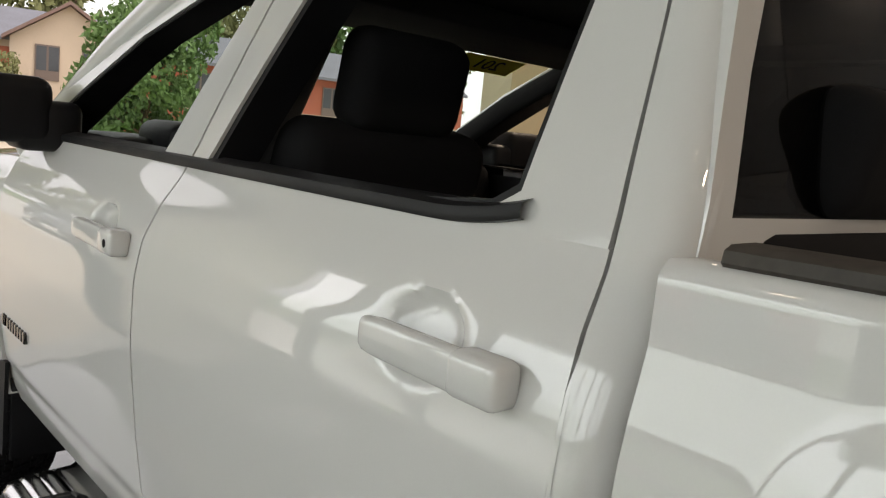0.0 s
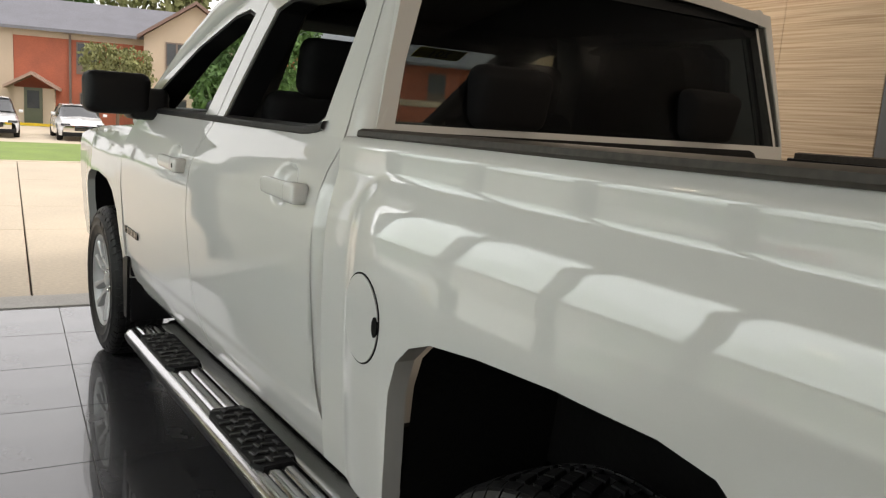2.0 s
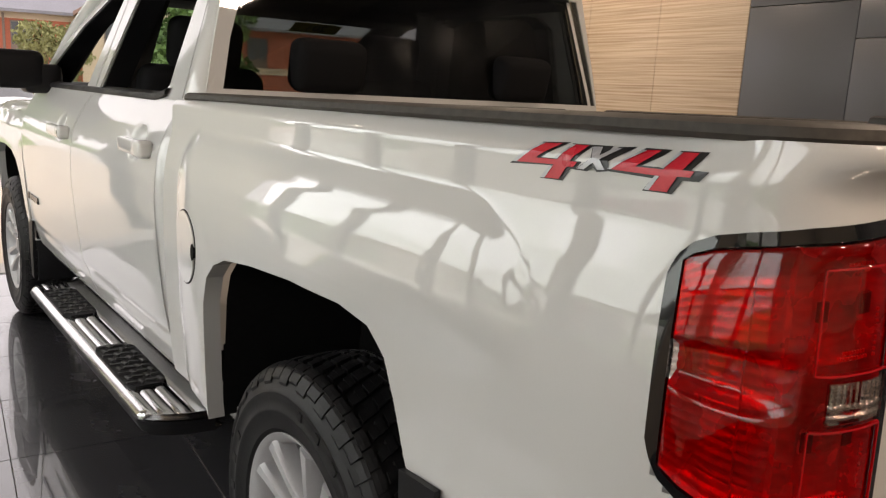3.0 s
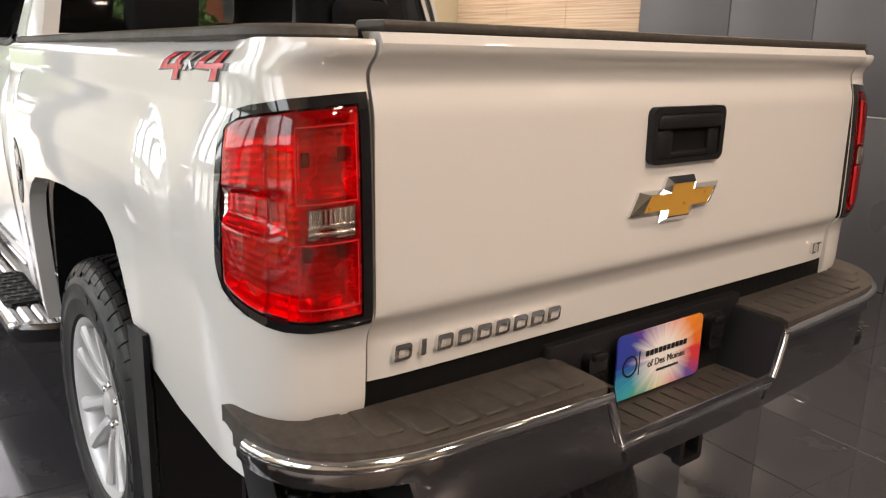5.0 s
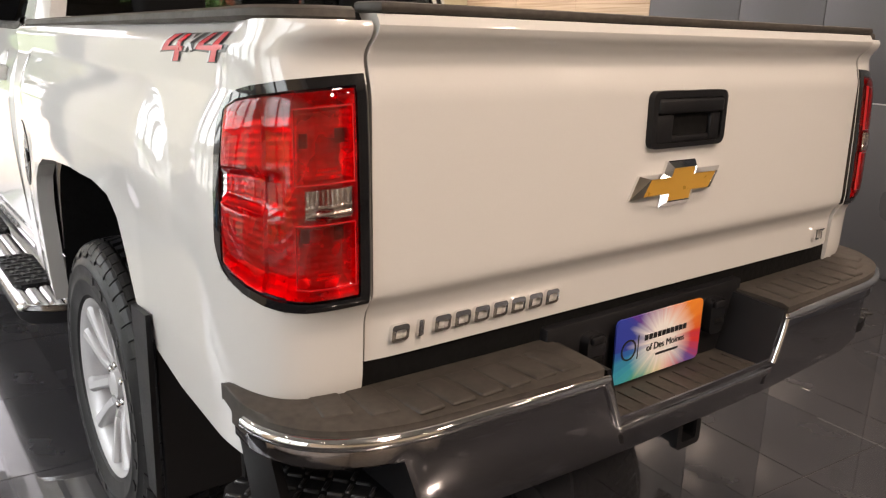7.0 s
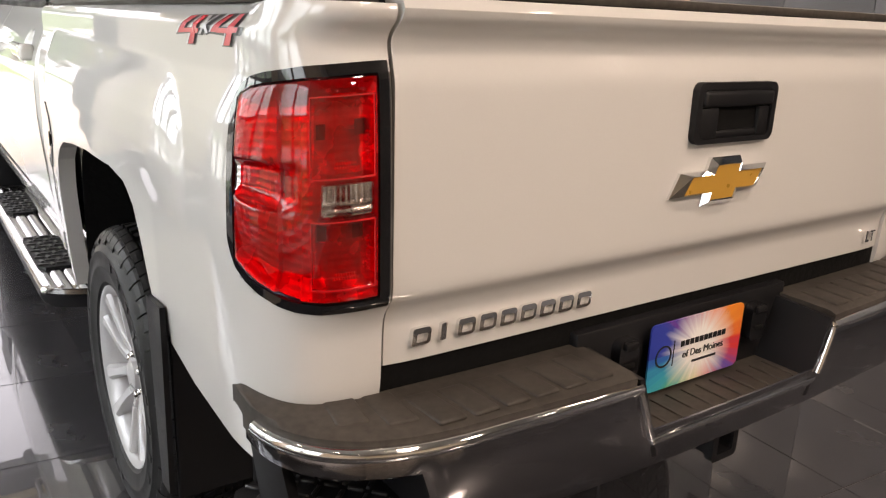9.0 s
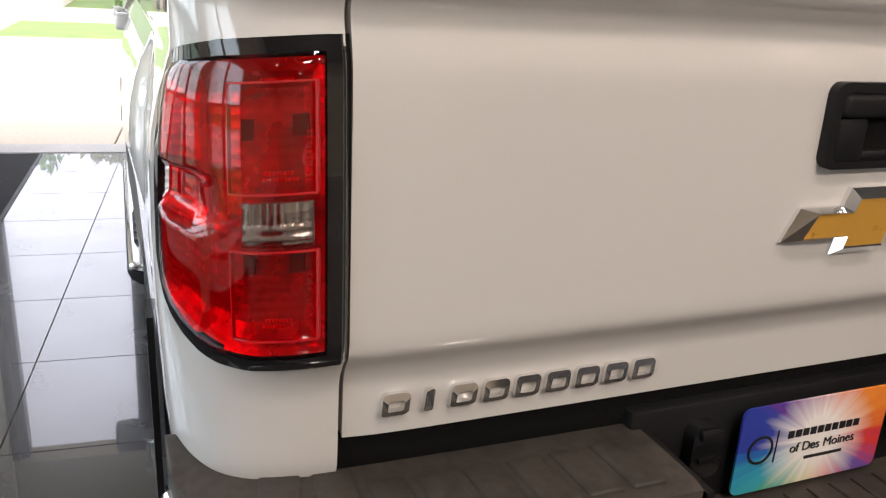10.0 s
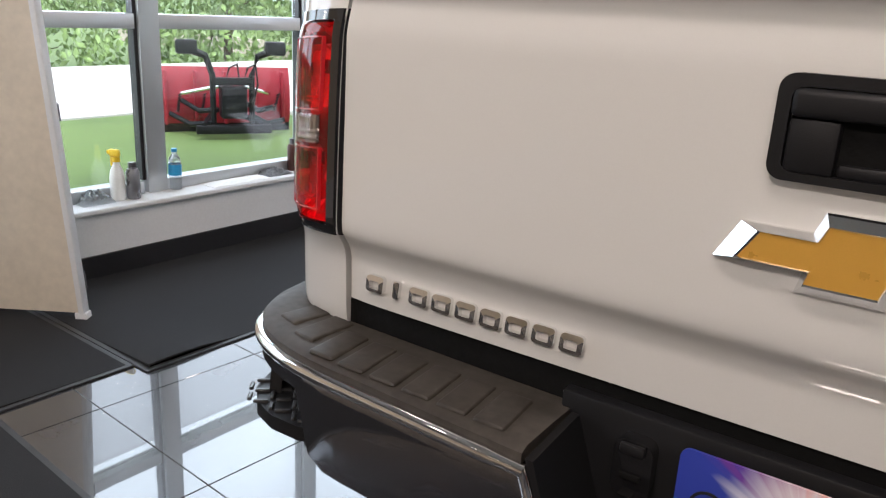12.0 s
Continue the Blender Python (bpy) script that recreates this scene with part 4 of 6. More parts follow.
def bed_side(u, v):
    s = bed_s[round(u * (len(bed_s) - 1))]
    x, y, _, _ = bed_plan(s)
    zb = 0.55 if y > 1.59 else line_at(REAR_ARCH, y)
    zb += (0.745 - zb) * min(1.0, max(0.0, (s - 1.35) / 0.30)) if s > 1.35 else 0.0
    zt = 1.361 + 0.028 * (1.925 - max(y, 0)) / 1.925
    z = zb + (1.10 - zb) * v / 0.35 if v < 0.35 else 1.10 + (zt - 1.10) * (v - 0.35) / 0.65
    # the skin steps in behind the lamp
    inset = -0.04 if 1.17 < s < 1.99 and lamp_z(s, False) + 0.012 < z < lamp_z(s, True) - 0.012 else 0.0
    return bed_point(s, z, inset)


n_s = len(bed_s) - 1
for sx in (1, -1):
    bs = part("bed_side", grid(bed_side, n_s, 80, (lambda p: (0.045, 0, 0) if p.y > 0.2 else (0, 0.04, 0)), sx, us=[i / n_s for i in range(n_s + 1)]), PAINT, truck, angle=50)

    def cap(u, v):
        s = 0.03 + u * 1.94
        x, y, nx, ny = bed_plan(s)
        a = [(-0.010, 0.002), (-0.002, 0.009), (-0.005, 0.020), (-0.016, 0.025), (-0.06, 0.026), (-0.085, 0.022), (-0.088, -0.01)][round(v * 6)]
        z = 1.356 + 0.028 * (1.925 - max(y, 0)) / 1.925 + a[1]
        w = bed_w(1.36) - 0.95
        return (x + nx * (w * corner_fade(s) + a[0]), y + ny * (w * corner_fade(s) + a[0]), z)
    part("bed_rail_cap", grid(cap, 60, 6, None, sx), PAD_PLASTIC, truck, "dark grey plastic bed rail cap")
    part("bed_inner_wall", boxed(*sorted((sx * -0.84, sx * -0.80)), 0.06, 1.88, 1.07, 1.36), BLACK_TRIM, truck, "dark bed liner wall")
    # wheel housings
    for arch in (REAR_ARCH[:15], FRONT_ARCH):
        ln = len(arch) - 1
        f = (lambda arch, ln: lambda u, v: (-0.925 + 0.42 * v, arch[round(u * ln)][0], arch[round(u * ln)][1] + 0.002))(arch, ln)
        part("wheel_housing", grid(f, ln, 4, None, sx), UNDER, truck, "black wheel well liner")
        ys2 = [p[0] for p in arch]
        part("wheel_housing_wall", boxed(*sorted((sx * -0.50, sx * -0.47)), min(ys2), max(ys2), 0.42, 1.05), UNDER, truck)
part("bed_floor", boxed(-0.50, 0.50, 0.05, 1.89, 0.78, 0.83), BLACK_TRIM, truck, "dark bed liner floor")
part("bed_front_wall", boxed(-0.86, 0.86, 1.885, 1.92, 0.60, 1.34), PAINT, truck)
part("frame_rail", boxed(-0.5, 0.5, 0.1, 5.2, 0.44, 0.6), UNDER, truck, "black chassis")
part("rocker_underside", boxed(-0.74, 0.74, 1.6, 4.15, 0.40, 0.52), UNDER, truck)

# fuel door
for_c = (1.685, 0.98)
disc = [(for_c[0] + 0.088 * math.cos(a), for_c[1] + 0.097 * math.sin(a)) for a in (2 * math.pi * i / 40 for i in range(40))]


def on_bed(y, z, out=0.0):
    if y >= 0.27:
        return bed_point((1.925 - y) / 1.655, z, out)
    return bed_point(1 + math.asin(min(1.0, ((0.27 - y) / 0.268) ** (1 / 0.72))) * 2 / math.pi, z, out)


fuel = part("fuel_door", slab(disc, lambda a, b: on_bed(a, b, 0.0035), (0.01, 0, 0)), PAINT, truck, "round white fuel filler door")
gap = [(for_c[0] + 0.0920 * math.cos(a), for_c[1] + 0.1010 * math.sin(a)) for a in (2 * math.pi * i / 40 for i in range(40))]
part("seam", slab(gap, lambda a, b: on_bed(a, b, 0.0015), (0.01, 0, 0)), UNDER, fuel)
part("finger_notch", slab([(for_c[0] - 0.078 + 0.012 * math.cos(a), for_c[1] - 0.0 + 0.022 * math.sin(a)) for a in (2 * math.pi * i / 20 for i in range(20))],
                          lambda a, b: on_bed(a, b, 0.006), (0.01, 0, 0)), UNDER, fuel, "dark finger notch")

# tailgate
tailgate = part("tailgate", grid(lambda u, v: (-0.763 + 1.526 * u, tg_y(0.828 + 0.572 * v) + 0.006 * (2 * u - 1) ** 20, 0.828 + 0.572 * v), 40, 70, (0, 0.05, 0)), PAINT, truck, "white tailgate with a lower crease")
part("top_cap", boxed(-0.760, 0.760, -0.014, 0.07, 1.401, 1.418, bevel=0.006), PAD_PLASTIC, tailgate, "dark plastic tailgate cap")
part("lower_sill", boxed(-0.80, 0.80, 0.034, 0.08, 0.77, 0.826, bevel=0.004), UNDER, truck, "black sill under the tailgate")


def gate(a, b):
    return (a, tg_y(b), b)


def rrect(cx, cz, w, h, r, n=6):
    out = []
    for qx, qz, a0 in ((1, 1, 0), (-1, 1, 90), (-1, -1, 180), (1, -1, 270)):
        for i in range(n + 1):
            a = radians(a0 + 90 * i / n)
            out.append((cx + qx * (w / 2 - r) + r * math.cos(a), cz + qz * (h / 2 - r) + r * math.sin(a)))
    return out


hd = part("handle_bezel", ring(rrect(0.018, 1.214, 0.252, 0.118, 0.018), rrect(0.018, 1.212, 0.222, 0.094, 0.012), lambda a, b: (a, -0.016, b), (0, 0.02, 0), sub=2), BLACK_TRIM, tailgate, "black tailgate handle surround")
part("handle_lever", boxed(-0.092, 0.128, -0.022, 0.0, 1.226, 1.258, bevel=0.008, seg=3), BLACK_TRIM, tailgate, "black tailgate lever")
part("handle_recess", boxed(-0.092, 0.128, -0.004, 0.004, 1.164, 1.226), UNDER, tailgate)
part("handle_block", boxed(-0.092, -0.038, -0.016, 0.0, 1.164, 1.2255, bevel=0.006), BLACK_TRIM, tailgate)
part("handle_lip", boxed(-0.036, 0.10, -0.010, 0.0, 1.164, 1.180, bevel=0.005), BLACK_TRIM, tailgate)
part("handle_keyside", boxed(0.092, 0.128, -0.014, 0.0, 1.164, 1.2255, bevel=0.006), BLACK_TRIM, tailgate)

# cross-shaped emblem
cross = [(-0.152, 1.052), (-0.125, 1.100), (-0.046, 1.100), (-0.036, 1.126), (0.056, 1.126), (0.052, 1.104), (0.150, 1.104), (0.123, 1.056), (0.046, 1.056), (0.038, 1.028), (-0.056, 1.028), (-0.050, 1.052)]
ccx, ccz = 0.0, 1.077
inner = [(ccx + (a - ccx) * 0.80, ccz + (b - ccz) * 0.70) for a, b in cross]
bm = bmesh.new()
ro = [bm.verts.new((a, -0.010, b)) for a, b in cross]
rm = [bm.verts.new((ccx + (a - ccx) * 0.825, -0.024, ccz + (b - ccz) * 0.74)) for a, b in cross]
ri = [bm.verts.new((a, -0.022, b)) for a, b in inner]
rb = [bm.verts.new((a, 0.006, b)) for a, b in cross]
for la, lb in ((rb, ro), (ro, rm), (rm, ri)):
    for i in range(12):
        bm.faces.new((la[i], la[(i + 1) % 12], lb[(i + 1) % 12], lb[i]))
emblem = part("emblem", bm, CHROME, tailgate, "cross-shaped emblem with chrome rim", smooth=False)
part("emblem_face", slab(inner, lambda a, b: (a, -0.0215, b), (0, 0.02, 0)), GOLD, emblem, "gold emblem face", smooth=False)

# chrome nameplate, nine raised plain shapes
for i in range(9):
    x0 = -0.717 + i * 0.0457
    lean = lambda a, b: (a + (b - 0.871) * 0.10, 0.0085 + abs(b - 0.871) * 0.35, b)
    if i == 1:
        bm = slab(rrect(x0 + 0.017, 0.871, 0.012, 0.030, 0.003, 3), lean, (0, 0.014, 0))
    else:
        bm = ring(rrect(x0 + 0.018, 0.871, 0.036, 0.030, 0.006, 3), rrect(x0 + 0.018, 0.870, 0.021, 0.015, 0.003, 3), lean, (0, 0.014, 0), sub=1)
    part("nameplate_piece", bm, CHROME, tailgate, "raised chrome nameplate piece", smooth=False)
part("trim_letters", words("LT", 0.042, 0.004, pose(0.695, 0.014, 0.866, 90, 0, 0)), CHROME, tailgate, "small chrome trim letters", smooth=False)

# tail lamps on the rear corners
RED_LENS = clear_glass("red_lamp_lens", (0.70, 0.001, 0.010), 0.015, 0.06)
CLEAR_LENS = clear_glass("clear_lamp_lens", (0.88, 0.84, 0.82), 0.02, 0.08)
REFLECTOR = surface("lamp_reflector", (0.86, 0.84, 0.84), 0.26, 0.6, 0.30, 18, 90, 0.35, dist=0.003)
CLEAR_REFLECTOR = surface("clear_ribbed_plastic", (0.42, 0.38, 0.36), 0.16, 0.75, 0.35, 60, 260, 0.3, dist=0.003)
PRISM = surface("red_prism", (0.85, 0.10, 0.08), 0.15, 0.2, 0.2, 40, 300, 0.0)
RED_BAR = surface("red_lamp_bar", (0.45, 0.006, 0.01), 0.12, 0, 0.15, 9, 160, 0.0, coat=1.0)


def lamp_sheet(s0, s1, v0, v1, out, ns=22, nv=30, sx=1, shape=None, back=0.02):
    def f(u, v):
        s = s0 + (s1 - s0) * u
        zb, zt = lamp_z(s, False), lamp_z(s, True)
        vv = v0 + (v1 - v0) * v
        o = out + (shape(u, v) if shape else 0)
        return bed_point(s, zb + (zt - zb) * vv, o)
    bm = grid(f, ns, nv, None, sx)
    edges = [e for e in bm.edges if e.is_boundary]
    r = bmesh.ops.extrude_edge_only(bm, edges=edges)
    for v in r["geom"]:
        if isinstance(v, bmesh.types.BMVert):
            v.co += Vector((sx * back * 0.7, back * 0.7, 0))
    return bm


def notch(u, v):
    """The outer part of the lens is cut in above mid height, with a shelf sloping out below the cut."""
    k = max(0.0, 1 - u / 0.52)
    d = float(np.interp(v, [0.405, 0.470, 0.590, 0.640], [0, 1, 1, 0]))
    return -0.022 * min(1, k * 2.2) * d * min(1.0, 0.55 + u / 0.2)


def lens_shape(u, v):
    return 0.003 * min(1, 10 * min(u, 1 - u, v, 1 - v)) ** 0.5 + 0.006 * min(1, 7 * min(u, 1 - u)) ** 0.5 * min(1, 7 * min(v, 1 - v)) ** 0.5 + notch(u, v)


def bucket(u, v):
    """Reflector relief: stepped fields in the outer half, two bowls in the inner half."""
    edge = 0.016 * max(0.0, 1 - min(u / 0.14, v / 0.10, (1 - v) / 0.10, (1 - u) / 0.06))
    if u > 0.60:
        d = min(((u - 0.80) / 0.19) ** 4 + ((v - c0) / 0.19) ** 4 for c0 in (0.24, 0.77))
        return edge - 0.010 + 0.009 * min(1, d) + 0.0005 * (int(v * 60) % 2)
    return edge - 0.008 * (0.30 < u < 0.50) + 0.0006 * (int(v * 48) % 2) + notch(u, v) * 0.5


# dark red of flat patches; the shade inside the bulb sockets is painted
BULB_DARK = surface("bulb_shadow", (0.16, 0.03, 0.03), 0.3, 0, 0.2, 9, 200, 0.0)
for sx in (1, -1):
    lamp = part("tail_lamp", lamp_sheet(1.145, 1.996, 0.0, 1.0, -0.004, sx=sx, ns=90, nv=90,
                                        shape=lambda u, v: 0.0065 if min(u / 0.052, (1 - u) / 0.042, v / 0.055, (1 - v) / 0.055) < 1 else -0.034), GLOSS_BLACK, truck, "red tail lamp in a gloss black surround")
    part("reflector", lamp_sheet(1.189, 1.962, 0.056, 0.944, -0.016, sx=sx, ns=60, nv=120, shape=bucket, back=0.004), REFLECTOR, lamp, "silver faceted reflector", angle=20)
    part("lens", lamp_sheet(1.188, 1.965, 0.048, 0.958, 0.002, sx=sx, ns=50, nv=90, shape=lens_shape, back=0.006), RED_LENS, lamp, "glossy red lens with a cut-in middle", angle=35)
    for v0, v1 in ((0.566, 0.573), (0.395, 0.402), (0.880, 0.886), (0.115, 0.121)):
        part("lens_bar", lamp_sheet(1.645, 1.938, v0, v1, 0.0112, 12, 2, sx=sx, back=0.006), RED_BAR, lamp)
    for s0 in (1.640, 1.936):
        for v0, v1 in ((0.570, 0.883), (0.118, 0.398)):
            part("lens_bar", lamp_sheet(s0, s0 + 0.005, v0, v1, 0.0112, 2, 14, sx=sx, back=0.006), RED_BAR, lamp)
    for sc, vc in ((1.69, 0.745), (1.895, 0.755), (1.88, 0.345), (1.69, 0.34)):
        part("bulb_shade_patch", lamp_sheet(sc - 0.024, sc + 0.024, vc - 0.030, vc + 0.030, -0.010, 4, 4, sx=sx, back=0.004), BULB_DARK, lamp, "dark patch painted as a shaded bulb opening")
    for v0, n, s1 in ((0.600, 10, 1.76), (0.618, 8, 1.77), (0.880, 9, 1.76), (0.150, 10, 1.75), (0.168, 8, 1.76), (0.375, 7, 1.74)):
        for k in range(n):
            sa = s1 + 0.013 * k
            part("prism", lamp_sheet(sa, sa + 0.007, v0, v0 + 0.010, 0.000, 1, 1, sx=sx, back=0.004), PRISM, lamp)
    for k in range(9):
        part("prism", lamp_sheet(1.914, 1.924, 0.60 + 0.017 * k, 0.608 + 0.017 * k, 0.000, 1, 1, sx=sx, back=0.004), PRISM, lamp)
        part("prism", lamp_sheet(1.914, 1.924, 0.18 + 0.017 * k, 0.188 + 0.017 * k, 0.000, 1, 1, sx=sx, back=0.004), PRISM, lamp)
    part("reverse_reflector", lamp_sheet(1.700, 1.925, 0.422, 0.545, 0.0105, 36, 16, sx=sx, shape=lambda u, v: 0.0010 * math.sin(u * 11) + 0.0016 * (int(u * 18) % 2) * (0.0 if v < 0.45 else 1.0) + 0.0022 * (int(v * 8) % 2) * (1.0 if v < 0.45 else 0.0), back=0.005), CLEAR_REFLECTOR, lamp, "ribbed clear reversing reflector", angle=20)
    part("reverse_lens", lamp_sheet(1.696, 1.930, 0.416, 0.551, 0.0128, 12, 8, sx=sx, shape=lambda u, v: 0.0015 * min(1, 7 * min(u, 1 - u, v, 1 - v)), back=0.006), CLEAR_LENS, lamp, "clear reversing lens")

# 4x4 decal
RED_DECAL = surface("red_decal", (0.52, 0.015, 0.03), 0.25, 0, 0.1, 8, 200, 0.0, coat=0.15)
DARK_DECAL = surface("dark_decal", (0.012, 0.012, 0.013), 0.3, 0, 0.1, 8, 200, 0.0, coat=0.15)
SILVER_DECAL = surface("silver_decal", (0.42, 0.42, 0.44), 0.3, 0.3, 0.1, 8, 200, 0.0, coat=0.15)


def decal(outline, out, mat, parent, name, label, sx):
    """A film laid on the bed side: (back from y = 0.487, up from z = 1.3)."""
    bm = bmesh.new()
    bm.faces.new([bm.verts.new((a, b, 0)) for a, b in outline])
    bmesh.ops.triangulate(bm, faces=bm.faces[:], ngon_method="EAR_CLIP")
    for k in range(1, 24):
        bmesh.ops.bisect_plane(bm, geom=bm.verts[:] + bm.edges[:] + bm.faces[:], plane_co=(0.015 * k, 0, 0), plane_no=(1, 0, 0))
    for k in range(1, 6):
        bmesh.ops.bisect_plane(bm, geom=bm.verts[:] + bm.edges[:] + bm.faces[:], plane_co=(0, 0.012 * k, 0), plane_no=(0, 1, 0))
    for v in bm.verts:
        x, y, z = on_bed(0.487 - v.co.x, 1.3 + v.co.y, out)
        v.co = (x * sx, y, z)
    return part(name, bm, mat, parent, label, smooth=False)


FIGURE_BACK = [[(0.015, 0.026), (0.065, 0.060), (0.114, 0.063), (0.077, 0.040), (0.103, 0.041), (0.119, 0.062), (0.157, 0.063), (0.140, 0.041), (0.152, 0.041), (0.141, 0.030), (0.133, 0.030), (0.121, 0.013), (0.078, 0.012), (0.096, 0.031)],
               [(0.194, 0.034), (0.237, 0.066), (0.281, 0.067), (0.267, 0.057), (0.248, 0.046), (0.278, 0.047), (0.294, 0.067), (0.338, 0.069), (0.320, 0.048), (0.343, 0.048), (0.332, 0.036), (0.310, 0.035), (0.298, 0.018), (0.253, 0.017), (0.267, 0.033)]]
FIGURE_RED = [[(0.031, 0.030), (0.072, 0.059), (0.103, 0.061), (0.068, 0.0385), (0.109, 0.040), (0.126, 0.061), (0.150, 0.062), (0.132, 0.040), (0.145, 0.040), (0.139, 0.033), (0.127, 0.032), (0.115, 0.015), (0.089, 0.0135), (0.103, 0.033)],
              [(0.202, 0.037), (0.241, 0.064), (0.265, 0.065), (0.240, 0.044), (0.282, 0.045), (0.300, 0.066), (0.324, 0.067), (0.309, 0.047), (0.325, 0.047), (0.320, 0.040), (0.303, 0.039), (0.291, 0.020), (0.264, 0.019), (0.279, 0.037)]]
FIGURE_SILVER = [[(0.023, 0.030), (0.066, 0.059), (0.073, 0.059), (0.032, 0.030)], [(0.104, 0.041), (0.121, 0.061), (0.127, 0.061), (0.110, 0.041)], [(0.081, 0.0135), (0.097, 0.031), (0.103, 0.031), (0.089, 0.0135)],
                 [(0.197, 0.037), (0.237, 0.064), (0.243, 0.064), (0.203, 0.037)], [(0.278, 0.0465), (0.294, 0.066), (0.300, 0.066), (0.283, 0.0465)], [(0.257, 0.019), (0.272, 0.037), (0.278, 0.037), (0.265, 0.019)]]
LETTER_BACK = [(0.154, 0.063), (0.187, 0.064), (0.186, 0.057), (0.197, 0.064), (0.223, 0.066), (0.196, 0.046), (0.199, 0.034), (0.179, 0.031), (0.173, 0.036), (0.163, 0.030), (0.141, 0.030), (0.166, 0.047)]
LETTER = [(0.158, 0.061), (0.173, 0.062), (0.179, 0.052), (0.192, 0.062), (0.204, 0.063), (0.182, 0.047), (0.193, 0.035), (0.181, 0.034), (0.173, 0.042), (0.158, 0.032), (0.147, 0.032), (0.169, 0.048)]
for sx in (1, -1):
    back = decal(FIGURE_BACK[0], 0.0012, DARK_DECAL, truck, "decal", "red, silver and black four by four decal", sx)
    decal(FIGURE_BACK[1], 0.0012, DARK_DECAL, back, "decal_shadow", "", sx)
    decal(LETTER_BACK, 0.0020, DARK_DECAL, back, "decal_shadow", "", sx)
    for loop in FIGURE_RED:
        decal(loop, 0.0030, RED_DECAL, back, "decal_figure", "red figure four", sx)
    for loop in FIGURE_SILVER:
        decal(loop, 0.0040, SILVER_DECAL, back, "decal_edge", "silver highlight", sx)
    decal(LETTER, 0.0040, SILVER_DECAL, back, "decal_cross", "silver letter x", sx)

# rear bumper
def bump_plan(t):
    """t from 0 at the left end to 1 at the right end: place and outward normal of the bumper's outer edge."""
    k = 2 * t - 1
    a, sg = abs(k) * 0.957, math.copysign(1.0, k)
    if a <= 0.62:
        return sg * a, -0.135 + 0.035 * (a / 0.975) ** 2
    q = min(1.0, (a - 0.62) / 0.337) * math.pi / 2
    e = 2 / 2.7
    return sg * (0.62 + 0.345 * math.sin(q) ** e), 0.120 - 0.241 * max(0.0, math.cos(q)) ** e


def bump_t(i, n):
    # finer towards the ends
    k = 2 * i / n - 1
    return 0.5 + 0.485 * math.copysign(1 - (1 - abs(k)) ** 1.5, k)


bumper = part("rear_bumper", grid(lambda u, v: (lambda p, c: (p[0] * c[0], p[1] + c[1], max(float(np.interp(abs(p[0]), [0.725, 0.745], [0.0, 0.702])), float(np.interp(abs(p[0]), [0.27, 0.325, 0.975], [c[2] if v < 0.3 else c[2] - 0.125 * max(0, (v - 0.3) / 0.7), c[2], c[2] + 0.012])))))(
    bump_plan(bump_t(round(u * 80), 80)), [(0.955, 0.070, 0.535), (0.975, 0.026, 0.545), (0.992, 0.005, 0.585), (1.0, 0.0, 0.70), (1.0, 0.002, 0.738), (0.996, 0.008, 0.75)][round(v * 5)]),
    80, 5, (0, 0.05, 0)), BUMPER_CHROME, truck, "chrome rear step bumper")
